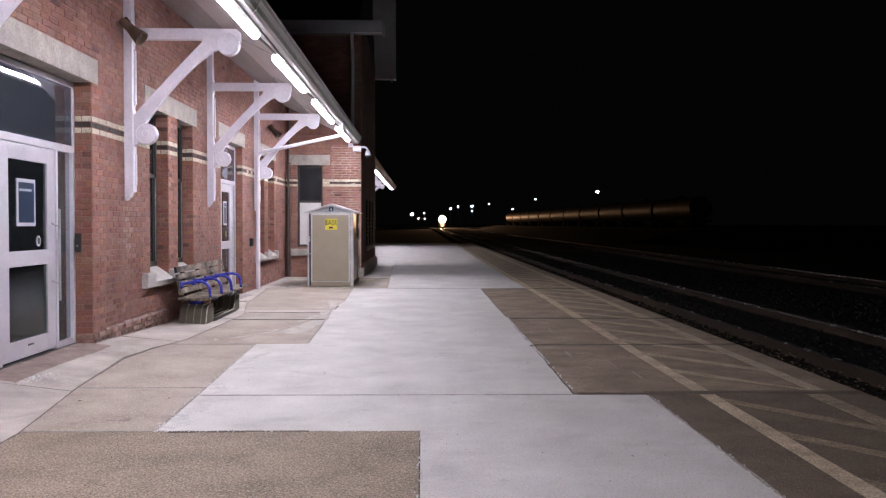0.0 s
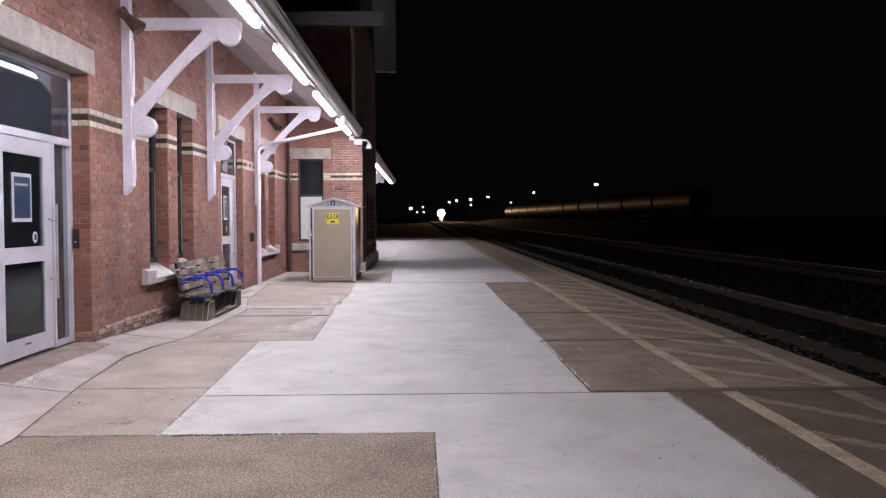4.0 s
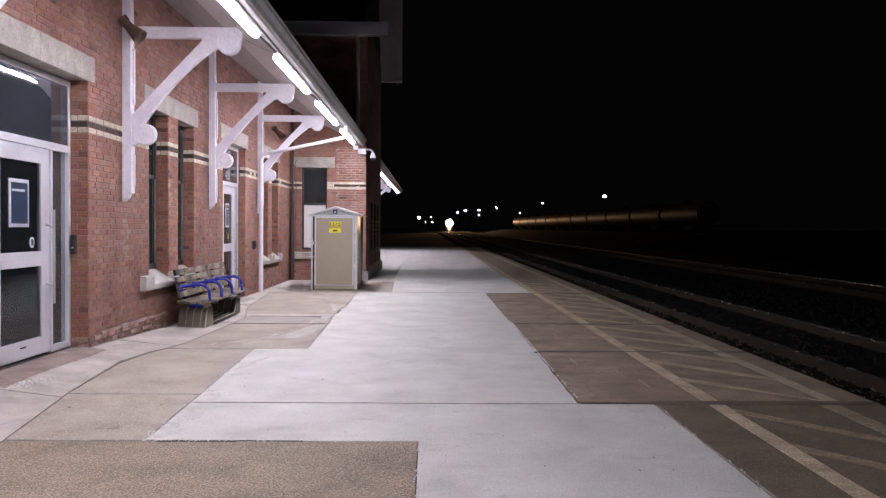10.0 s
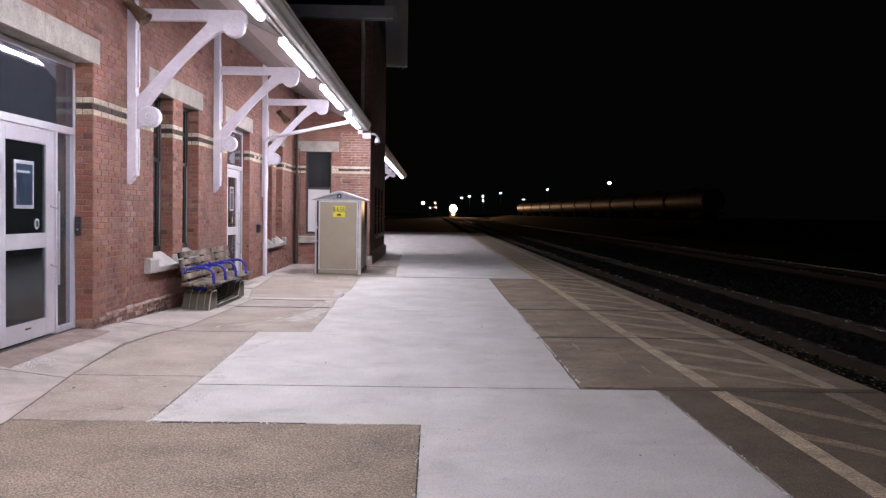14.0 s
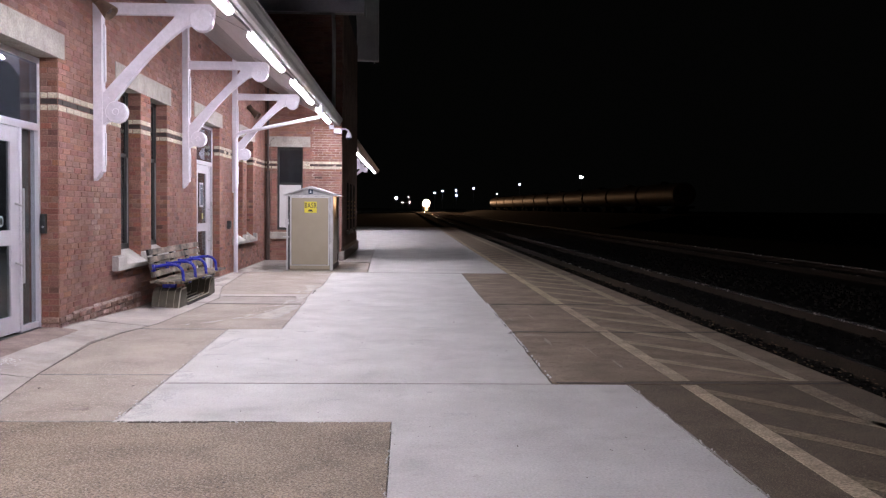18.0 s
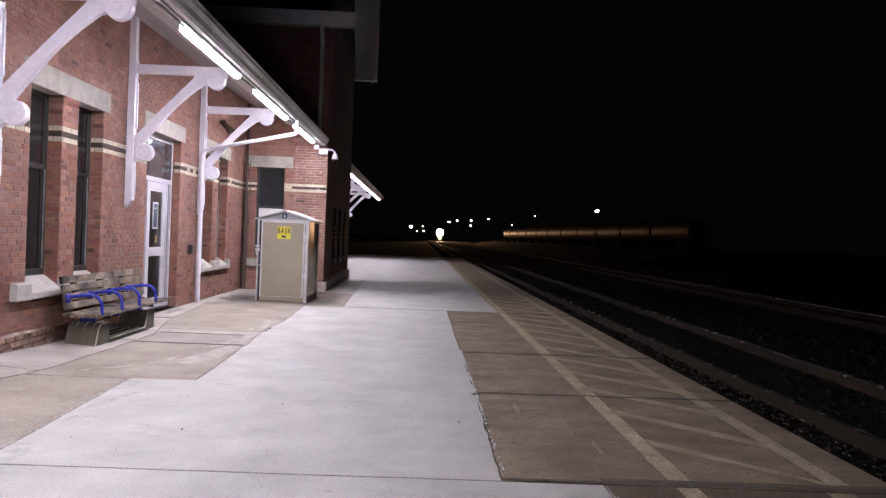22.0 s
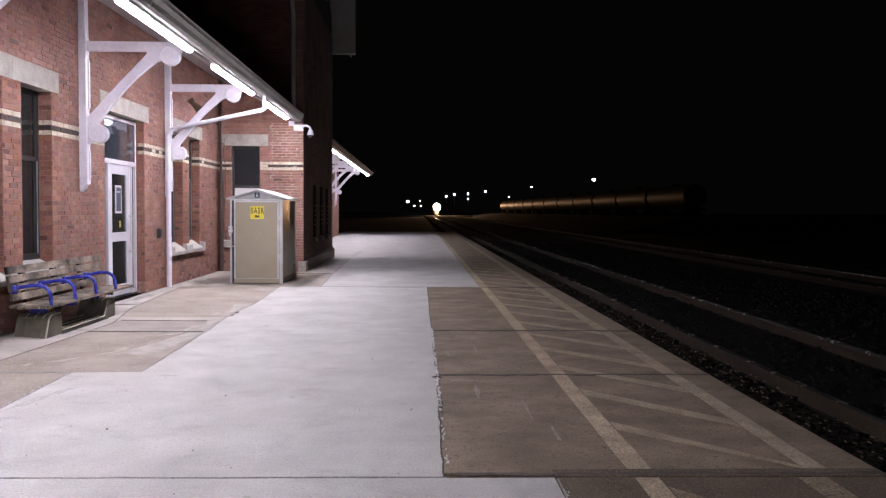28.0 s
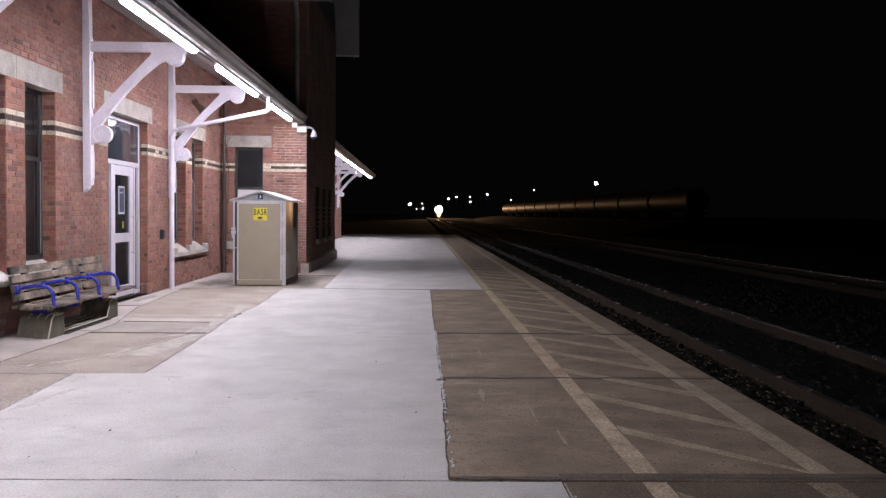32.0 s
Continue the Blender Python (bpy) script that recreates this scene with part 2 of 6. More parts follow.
M_tan = surface("tan_washed_concrete", (0.256, 0.217, 0.176), (0.402, 0.351, 0.297), 1.5, 0.88, bump=0.3, grain=110, grain_mix=0.30, speck=(0.47, 0.42, 0.36), speck_at=0.86, speck_scale=100, smudge=0.24, smudge_scale=1.5, smudge_stretch=(1, 1.2, 1))
M_pebble = surface("exposed_aggregate", (0.145, 0.112, 0.079), (0.270, 0.216, 0.156), 1.6, 0.85, bump=0.8, grain=72, grain_mix=0.74, speck=(0.345, 0.29, 0.226), speck_at=0.82, speck_scale=125, depth=0.006, smudge=0.34, smudge_scale=1.6, smudge_stretch=(1, 1, 1))
M_brown = surface("brown_slab_concrete", (0.150, 0.112, 0.077), (0.310, 0.242, 0.176), 1.9, 0.85, bump=0.35, grain=70, grain_mix=0.30, speck=(0.105, 0.076, 0.05), speck_at=0.93, speck_scale=50, smudge=0.32, smudge_scale=1.5, smudge_stretch=(1, 1, 1))
M_brown_rough = surface("dark_aggregate", (0.086, 0.063, 0.042), (0.152, 0.116, 0.080), 2.2, 0.9, bump=0.8, grain=110, grain_mix=0.55, speck=(0.205, 0.165, 0.122), speck_at=0.86, speck_scale=140, depth=0.007, smudge=0.3, smudge_stretch=(1, 1, 1))
M_joint = surface("dirty_joint", (0.05, 0.042, 0.035), (0.12, 0.10, 0.085), 6, 0.95, bump=0.6)
M_joint_pale = surface("pale_dirty_joint", (0.22, 0.205, 0.19), (0.36, 0.34, 0.32), 6, 0.95, bump=0.6)
M_crumb = surface("crumbling_mortar", (0.22, 0.13, 0.105), (0.50, 0.40, 0.36), 9, 0.95, bump=0.9, grain=60, grain_mix=0.4)
M_foot_dirt = surface("dirt_at_wall_foot", (0.16, 0.125, 0.105), (0.33, 0.29, 0.26), 7, 0.95, bump=0.5)
M_yellow = surface("worn_yellow_paint", (0.29, 0.226, 0.150), (0.53, 0.425, 0.295), 3.2, 0.8, bump=0.3, grain=60, grain_mix=0.45, island=True, spread=0.1, smudge=0.35, smudge_scale=4, smudge_stretch=(1, 1, 1))
M_tan_grey = surface("greyed_tan_concrete", (0.27, 0.236, 0.208), (0.42, 0.378, 0.340), 1.8, 0.88, bump=0.3, grain=110, grain_mix=0.28, smudge=0.22, smudge_scale=2.0, smudge_stretch=(1, 1.2, 1))
M_mortar_wash = surface("thin_mortar_wash", (0.315, 0.282, 0.248), (0.50, 0.468, 0.432), 5, 0.88, bump=0.25, grain=100, grain_mix=0.25)
M_mortar_patch = surface("smeared_mortar", (0.36, 0.33, 0.29), (0.54, 0.51, 0.47), 9, 0.85, bump=0.3, grain=90, grain_mix=0.25)
M_hatch = surface("thin_worn_yellow_paint", (0.275, 0.219, 0.148), (0.455, 0.372, 0.262), 4, 0.8, bump=0.3, grain=60, grain_mix=0.40, island=True, spread=0.08, smudge=0.3, smudge_scale=3, smudge_stretch=(1, 1, 1))
M_hatch_faint = surface("nearly_worn_off_yellow_paint", (0.155, 0.121, 0.080), (0.33, 0.265, 0.182), 5, 0.85, bump=0.5, grain=60, grain_mix=0.5, island=True, spread=0.12, smudge=0.45, smudge_scale=4, smudge_stretch=(1, 1, 1))
M_scuff = surface("pale_scuff", (0.24, 0.20, 0.155), (0.36, 0.31, 0.25), 7, 0.85, bump=0.3, grain=60, grain_mix=0.4)
M_stain_shade = surface("stain_and_shade_concrete", (0.20, 0.18, 0.155), (0.33, 0.30, 0.265), 3, 0.7, bump=0.3, grain=90, grain_mix=0.3)
M_stain = surface("grey_stain", (0.385, 0.38, 0.368), (0.50, 0.497, 0.483), 9, 0.8, bump=0.3, grain=70, grain_mix=0.26)
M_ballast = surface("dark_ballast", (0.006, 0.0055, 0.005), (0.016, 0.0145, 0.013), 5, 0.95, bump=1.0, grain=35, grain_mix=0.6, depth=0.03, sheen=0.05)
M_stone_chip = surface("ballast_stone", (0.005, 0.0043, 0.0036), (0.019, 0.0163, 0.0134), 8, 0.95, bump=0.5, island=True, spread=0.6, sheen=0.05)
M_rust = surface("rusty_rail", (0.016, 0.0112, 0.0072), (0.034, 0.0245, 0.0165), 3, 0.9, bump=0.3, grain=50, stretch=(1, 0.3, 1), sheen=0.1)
M_rail_top = surface("polished_rail_head", (0.30, 0.28, 0.26), (0.42, 0.40, 0.37), 3, 0.25, metal=0.9, bump=0.04)
M_tie = surface("creosoted_tie", (0.02, 0.016, 0.012), (0.05, 0.04, 0.03), 3, 0.9, bump=0.7)
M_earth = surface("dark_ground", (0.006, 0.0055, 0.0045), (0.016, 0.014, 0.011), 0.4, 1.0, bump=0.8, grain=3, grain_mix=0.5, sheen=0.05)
M_wood = surface("grey_weathered_plank", (0.010, 0.006, 0.004), (0.42, 0.335, 0.255), 1.5, 0.7, bump=0.5, grain=60, stretch=(2.2, 1.6, 2.2), smudge=0.8, smudge_scale=1.6, smudge_at=0.49, smudge_stretch=(1.0, 1.5, 2.5))
M_blue = surface("blue_enamel_tube", (0.028, 0.034, 0.30), (0.06, 0.07, 0.46), 9, 0.26, bump=0.05, grain_mix=0.1)
M_matt_black = surface("matt_near_black", (0.008, 0.007, 0.006), (0.018, 0.016, 0.014), 5, 0.9, sheen=0.06)
M_bench_shade = surface("bench_shade_black", (0.012, 0.010, 0.008), (0.03, 0.026, 0.02), 6, 0.9)
M_rib = surface("pale_concrete_rib", (0.50, 0.47, 0.37), (0.66, 0.63, 0.52), 6, 0.85, grain_mix=0.2)
M_olive = surface("olive_grey_concrete", (0.085, 0.075, 0.055), (0.165, 0.15, 0.115), 3, 0.85, bump=0.5, grain=70, grain_mix=0.2)
M_box_door = surface("beige_enamel_panel", (0.28, 0.24, 0.175), (0.335, 0.29, 0.215), 1.5, 0.5, bump=0.04, grain=90, grain_mix=0.05)
M_box_side = surface("bronze_steel_panel", (0.30, 0.235, 0.15), (0.42, 0.34, 0.23), 2, 0.3, metal=0.9, bump=0.05, grain_mix=0.08)
M_steel = surface("galvanised_steel", (0.45, 0.45, 0.46), (0.60, 0.60, 0.61), 5, 0.4, metal=0.6, bump=0.06, grain_mix=0.1)
M_sign = surface("yellow_sign_vinyl", (0.62, 0.52, 0.03), (0.72, 0.62, 0.05), 4, 0.5, grain_mix=0.05)
M_pipe_dark = surface("dark_brown_pipe", (0.045, 0.03, 0.026), (0.09, 0.06, 0.05), 4, 0.5, grain_mix=0.1)
M_conduit = surface("grey_conduit", (0.10, 0.10, 0.10), (0.16, 0.16, 0.16), 4, 0.6, grain_mix=0.1)
M_flex = surface("flexible_steel_conduit", (0.10, 0.10, 0.105), (0.24, 0.24, 0.25), 5, 0.35, metal=0.7, bump=0.3, grain=120, grain_mix=0.3)
M_horn = surface("brown_horn", (0.13, 0.085, 0.06), (0.20, 0.14, 0.10), 5, 0.6, grain_mix=0.15)
M_tank = surface("tank_car_paint", (0.075, 0.034, 0.017), (0.20, 0.088, 0.042), 1.2, 0.55, bump=0.4, grain=5, grain_mix=0.4, stretch=(1, 2.5, 0.4), depth=0.03)
M_glint = surface("gold_glint", (0.42, 0.25, 0.07), (0.60, 0.38, 0.12), 6, 0.35, metal=0.8, bump=0.05, grain_mix=0.1)
M_tag = surface("yellow_tag", (0.55, 0.42, 0.05), (0.65, 0.5, 0.08), 5, 0.6)
M_sticker = surface("faded_yellow_sticker", (0.22, 0.18, 0.03), (0.30, 0.25, 0.05), 5, 0.6)
M_gutter_old = surface("tarnished_gutter", (0.12, 0.10, 0.085), (0.30, 0.26, 0.23), 7, 0.5, bump=0.3, grain=40)
M_leaf = surface("dry_leaf", (0.06, 0.034, 0.016), (0.16, 0.095, 0.042), 12, 0.9, island=True, spread=0.3)
M_tube = glowing("lit_tube", (0.92, 0.88, 1.0), TUBE_POWER)
# Tube strength is raised on the middle stretch and lowered on the far wing.
M_tube_far = glowing("lit_stronger_tube", (0.92, 0.88, 1.0), TUBE_POWER * 1.3)
M_tube_weak = glowing("lit_weaker_tube", (0.92, 0.88, 1.0), TUBE_POWER * 0.72)
M_lower_glint = glowing("lower_glint_glow", (1.0, 0.62, 0.34), 2.2)
M_head = glowing("lit_headlight", (1.0, 0.80, 0.55), 30.0)
M_yard = glowing("lit_yard_lamp", (0.85, 0.88, 1.0), 40.0)
M_yard_warm = glowing("lit_warm_lamp", (1.0, 0.8, 0.6), 22.0)


# ---- mesh helpers ----
def link_mesh(name, verts, faces, material, parent=None, label="", smooth=False):
    me = bpy.data.meshes.new(name)
    me.from_pydata([tuple(v) for v in verts], [], faces)
    me.materials.append(material)
    if smooth:
        me.polygons.foreach_set("use_smooth", [True] * len(me.polygons))
        me.set_sharp_from_angle(angle=radians(40))
    ob = new(name, me)
    ob.parent = parent
    if label:
        ob["label"] = label
    return ob


def part(name, bm, material, parent=None, label="", smooth=False):
    bmesh.ops.recalc_face_normals(bm, faces=bm.faces)
    me = bpy.data.meshes.new(name)
    bm.to_mesh(me)
    bm.free()
    me.materials.append(material)
    if smooth:
        me.polygons.foreach_set("use_smooth", [True] * len(me.polygons))
        me.set_sharp_from_angle(angle=radians(40))
    ob = new(name, me)
    ob.parent = parent
    if label:
        ob["label"] = label
    return ob


def empty(name, label, category, group="", at=(0, 0, 0)):
    ob = new(name)
    ob.empty_display_size = 0.2
    ob.location = at
    return tagged(ob, label, category, group)


def add_box(bm, x0, x1, y0, y1, z0, z1, bevel=0.0):
    made = bmesh.ops.create_cube(bm, size=1.0, matrix=Matrix.Translation(((x0 + x1) / 2, (y0 + y1) / 2, (z0 + z1) / 2)) @ Matrix.Diagonal((x1 - x0, y1 - y0, z1 - z0, 1)))
    if bevel:
        edges = list({e for v in made["verts"] for e in v.link_edges})
        bmesh.ops.bevel(bm, geom=edges, offset=bevel, segments=2, affect="EDGES", profile=0.6)
    return bm


def box(x0, x1, y0, y1, z0, z1, bevel=0.0):
    return add_box(bmesh.new(), x0, x1, y0, y1, z0, z1, bevel)


def prism(points, axis, a, b, bevel=0.0):
    """A closed outline in the plane across axis, drawn out from a to b. Points are the two other coordinates in order."""
    bm = bmesh.new()
    place = {"x": lambda p, q: (q, p[0], p[1]), "y": lambda p, q: (p[0], q, p[1]), "z": lambda p, q: (p[0], p[1], q)}[axis]
    low = [bm.verts.new(place(p, a)) for p in points]
    high = [bm.verts.new(place(p, b)) for p in points]
    bm.faces.new(low)
    bm.faces.new(high[::-1])
    for i in range(len(points)):
        j = (i + 1) % len(points)
        bm.faces.new((low[i], high[i], high[j], low[j]))
    if bevel:
        bmesh.ops.bevel(bm, geom=list(bm.edges), offset=bevel, segments=2, affect="EDGES")
    return bm


def disc(centre, axis, radius, depth, segments=28, bevel=0.0):
    bm = bmesh.new()
    turn = {"x": Matrix.Rotation(radians(90), 4, "Y"), "y": Matrix.Rotation(radians(90), 4, "X"), "z": Matrix.Identity(4)}[axis]
    bmesh.ops.create_cone(bm, cap_ends=True, segments=segments, radius1=radius, radius2=radius, depth=depth, matrix=Matrix.Translation(centre) @ turn)
    if bevel:
        rims = [e for e in bm.edges if any(len(f.verts) > 4 for f in e.link_faces)]
        bmesh.ops.bevel(bm, geom=rims, offset=bevel, segments=2, affect="EDGES")
    return bm


def rod(points, radius, sides=12, bm=None, ends=True):
    """A round bar through the points, with mitred bends."""
    bm = bm or bmesh.new()
    points = [Vector(p) for p in points]
    rings = []
    for i, p in enumerate(points):
        before = (p - points[i - 1]).normalized() if i else (points[1] - p).normalized()
        after = (points[i + 1] - p).normalized() if i + 1 < len(points) else before
        way = (before + after).normalized()
        side = way.cross(Vector((0, 0, 1)))
        if side.length < 1e-3:
            side = Vector((1, 0, 0))
        side.normalize()
        up = side.cross(way)
        rings.append([bm.verts.new(p + radius * (math.cos(2 * math.pi * k / sides) * side + math.sin(2 * math.pi * k / sides) * up)) for k in range(sides)])
    for a, b in zip(rings, rings[1:]):
        best = min(range(sides), key=lambda s: (a[0].co - b[s].co).length)
        for k in range(sides):
            bm.faces.new((a[k], a[(k + 1) % sides], b[(k + 1 + best) % sides], b[(k + best) % sides]))
    if ends:
        bm.faces.new(rings[0][::-1])
        bm.faces.new(rings[-1])
    return bm


def arc(centre, radius, start, end, steps, axis="y"):
    """Points of an arc in the xz plane (axis y)."""
    out = []
    for i in range(steps + 1):
        a = radians(start + (end - start) * i / steps)
        out.append((centre[0] + radius * math.cos(a), centre[1], centre[2] + radius * math.sin(a)))
    return out


# ---- measures of the place ----
WX = -3.63          # brick face of the station's long wall
EY = 24.35          # face of the projecting block
BX = -1.61          # its trackside face
BY = 31.7           # its far end
COURSE = 0.0652     # brick and joint
BRICK_LONG = 0.2225
Z_TOP = 4.70        # where the canopy's soffit meets the wall

# openings of the long wall: start, end, sill height, head height
DOOR_1, DOOR_2 = (7.40, 9.89, 0.0, 2.98), (16.42, 18.45, 0.0, 2.98)
WINDOW_A, WINDOW_B = (12.05, 12.97, 0.62, 2.98), (13.48, 14.40, 0.62, 2.98)
WINDOW_C, WINDOW_D = (20.14, 21.06, 0.62, 2.98), (21.57, 22.49, 0.62, 2.98)
OPENINGS = (DOOR_1, WINDOW_A, WINDOW_B, DOOR_2, WINDOW_C, WINDOW_D)


# ---- large structure ----
def pierced(name, openings, u0, u1, z0, z1, depth0, depth1, along, material, label):
    """A wall of true thickness with openings cut through, as one mesh. along: 'y' or 'x'."""
    verts, faces = [], []

    def block(a, b, low, high):
        if b - a < 1e-4 or high - low < 1e-4:
            return
        k = len(verts)
        for z in (low, high):
            for u, d in ((a, depth0), (b, depth0), (b, depth1), (a, depth1)):
                verts.append((d, u, z) if along == "y" else (u, d, z))
        faces.extend([(k, k + 1, k + 2, k + 3), (k + 4, k + 7, k + 6, k + 5)] + [(k + i, k + (i + 1) % 4, k + 4 + (i + 1) % 4, k + 4 + i) for i in range(4)])

    at = u0
    for a, b, low, high in sorted(openings):
        block(at, a, z0, z1)
        block(a, b, z0, low)
        block(a, b, high, z1)
        at = b
    block(at, u1, z0, z1)
    ob = link_mesh(name, verts, faces, material)
    return tagged(ob, label, "wall", kind="structure")


wall_west = pierced("wall_west", OPENINGS, -14.0, EY + 0.3, -0.4, 5.2, WX - 0.40, WX, "y", M_mortar, "red brick station wall with pale mortar joints")
END_WINDOW = (-3.32, -2.64, 0.80, 2.99)
wall_block_end = pierced("wall_block_end", [END_WINDOW], WX - 0.40, BX, -0.4, 6.6, EY + 0.4, EY, "x", M_mortar, "red brick end wall of the projecting block")
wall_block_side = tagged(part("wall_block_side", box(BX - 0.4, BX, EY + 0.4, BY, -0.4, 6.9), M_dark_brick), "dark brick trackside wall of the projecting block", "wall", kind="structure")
wall_block_far = tagged(part("wall_block_far", box(WX - 0.4, BX - 0.4, BY - 0.4, BY, -0.4, 6.9), M_mortar), "brick far wall of the projecting block", "wall", kind="structure")
wall_upper = tagged(part("wall_upper", box(-12.0, WX - 0.4, EY + 0.002, EY + 0.4, 5.2, 6.6), M_mortar), "brick wall above the canopy roof", "wall", kind="structure")
wall_far = tagged(part("wall_far", box(WX - 0.4, WX, BY, 57.4, -0.4, 5.2), M_brick), "red brick wall of the far wing", "wall", kind="structure")
wall_far_end = tagged(part("wall_far_end", box(-12.0, WX - 0.4, 57.0, 57.4, -0.4, 5.2), M_brick), "red brick end wall of the far wing", "wall", kind="structure")
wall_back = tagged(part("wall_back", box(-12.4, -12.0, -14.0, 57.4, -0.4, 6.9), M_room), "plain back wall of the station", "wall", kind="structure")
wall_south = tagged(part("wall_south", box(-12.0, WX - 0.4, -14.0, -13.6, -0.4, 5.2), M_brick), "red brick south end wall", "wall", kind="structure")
floor_inside = tagged(part("floor_inside", box(-12.0, WX - 0.4, -13.6, 57.0, -0.1, 0.09), M_room_floor), "near-black floor of the unlit rooms behind the windows", "floor", kind="structure")
ceiling_inside = tagged(part("ceiling_inside", box(-12.0, WX - 0.4, -13.6, 57.0, 3.3, 3.4), M_room), "near-black ceiling of the unlit rooms", "ceiling", kind="structure")
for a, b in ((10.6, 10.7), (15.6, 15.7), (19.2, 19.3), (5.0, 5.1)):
    tagged(part("partition_wall", box(-12.0, WX - 0.4, a, b, 0.09, 3.3), M_room), "near-black partition of the unlit rooms", "wall", kind="structure")
tagged(part("partition_wall", box(-7.2, -7.0, -13.6, 57.0, 0.09, 3.3), M_room), "near-black corridor wall of the unlit rooms", "wall", kind="structure")

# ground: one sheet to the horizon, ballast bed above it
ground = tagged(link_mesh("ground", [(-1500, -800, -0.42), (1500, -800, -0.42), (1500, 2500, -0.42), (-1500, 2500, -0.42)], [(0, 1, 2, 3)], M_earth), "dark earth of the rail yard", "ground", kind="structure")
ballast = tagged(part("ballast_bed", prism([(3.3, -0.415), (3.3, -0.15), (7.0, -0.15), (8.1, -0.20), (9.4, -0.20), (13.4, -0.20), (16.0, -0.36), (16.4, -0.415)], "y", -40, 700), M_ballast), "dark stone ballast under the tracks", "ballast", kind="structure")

# platform bed, on which the slabs lie
platform = tagged(part("platform", box(-4.1, 3.76, -14.0, 68.0, -0.40, -0.05), M_joint), "low concrete station platform with patched slabs", "platform", kind="structure")


def slab(outline, material, z=0.0, label="", rise=None, name="slab"):
    """A cast slab on the platform bed, with a worn, slightly bevelled rim. rise(x, y): added height."""
    n = len(outline)
    cx = sum(p[0] for p in outline) / n
    cy = sum(p[1] for p in outline) / n
    up = rise or (lambda x, y: 0.0)
    verts, faces = [], []
    for (x, y) in outline:
        verts.append((x, y, -0.06))
    for (x, y) in outline:
        verts.append((x, y, z - 0.004 + up(x, y)))
    inner = []
    for (x, y) in outline:
        d = math.hypot(x - cx, y - cy) or 1
        f = 1 - 0.004 / d
        inner.append((cx + (x - cx) * f, cy + (y - cy) * f))
    for (x, y) in inner:
        verts.append((x, y, z + up(x, y)))
    for i in range(n):
        j = (i + 1) % n
        faces.append((i, j, n + j, n + i))
        faces.append((n + i, n + j, 2 * n + j, 2 * n + i))
    faces.append(tuple(range(2 * n, 3 * n)))
    return link_mesh(name, verts, faces, material, platform, label)


def ragged(points, amount, step=0.22, seed=3):
    """The polyline with small uneven breaks along it."""
    rnd = random.Random(seed)
    out = [points[0]]
    for a, b in zip(points, points[1:]):
        count = max(1, int(math.dist(a, b) / step))
        for i in range(1, count + 1):
            f = i / count
            j = amount if i < count else 0
            out.append((a[0] + (b[0] - a[0]) * f + rnd.uniform(-j, j), a[1] + (b[1] - a[1]) * f + rnd.uniform(-j, j)))
    return out


def climb(x, y):
    """The walkway rises towards the wall by the doors and falls level further on."""
    top = 0.085 if y < 10.2 else max(0.0, 0.085 * (1 - (y - 10.2) / 2.6))
    edge = -2.95
    return top * min(1.0, max(0.0, (edge - x) / 0.68))


G = 0.0035  # half a joint
# line between walkway and tan slabs
KERB = [(-2.60, -14.0), (-2.62, 2.0), (-2.70, 5.8), (-2.96, 7.6), (-3.10, 9.3), (-3.03, 10.1), (-2.86, 10.9), (-2.81, 12.3), (-2.77, 14.1), (-3.10, 16.0), (-3.30, 19.0), (-3.40, 19.9)]


def kerb_x(y):
    for (xa, ya), (xb, yb) in zip(KERB, KERB[1:]):
        if ya <= y <= yb:
            return xa + (xb - xa) * (y - ya) / (yb - ya)
    return KERB[-1][0]


def strip(y0, y1, side, gap):
    ys = [y0] + [y for _, y in KERB if y0 < y < y1] + [y1]
    return [(kerb_x(y) + side * gap, y) for y in ys]


def walkway(y0, y1, material):
    """Walkway panels between wall and tan slabs, cut into a grid so that the slope is smooth."""
    edge = strip(y0 + G, y1 - G, -1, 0.005)
    verts, faces, cols = [], [], 7
    fine = []
    for (xa, ya), (xb, yb) in zip(edge, edge[1:]):
        parts = max(1, int((yb - ya) / 0.4))
        fine += [(xa + (xb - xa) * i / parts, ya + (yb - ya) * i / parts) for i in range(parts)]
    fine.append(edge[-1])
    for x, y in fine:
        for c in range(cols):
            xx = -4.06 + (x + 4.06) * c / (cols - 1)
            verts.append((xx, y, climb(xx, y)))
    for r in range(len(fine) - 1):
        for c in range(cols - 1):
            k = r * cols + c
            faces.append((k, k + 1, k + cols + 1, k + cols))
    base = len(verts)
    for x, y in fine:
        verts.append((x, y, -0.06))
    for r in range(len(fine) - 1):
        faces.append((r * cols + cols - 1, base + r, base + r + 1, (r + 1) * cols + cols - 1))
    for r in (0, len(fine) - 1):
        k = len(verts)
        verts.extend([(-4.06, fine[r][1], -0.06), (fine[r][0], fine[r][1], -0.06)])
        faces.append((k, k + 1, r * cols + cols - 1, r * cols))
    return link_mesh("walkway_slab", verts, faces, material, platform)


for a, b in ((-14, -9), (-9, -4), (-4, 0), (0, 4.2), (4.2, 7.40), (7.40, 10.72), (10.72, 13.4), (13.4, 16.4), (16.4, 19.85)):
    walkway(a, b, M_walkway_worn if a == 7.40 else M_walkway)

# broken edges of the pale lane, shared by the slabs on both sides
EDGE_WEST = ragged([(-1.33, 10.50), (-1.39, 13.26), (-1.44, 14.36), (-1.465, 15.5), (-1.40, 16.4), (-1.49, 19.85)], 0.012, 0.18, 14)
EDGE_EAST = ragged([(1.29, 7.19), (1.31, 10.36), (1.31, 13.40), (1.31, 19.9)], 0.009, 0.16, 13)


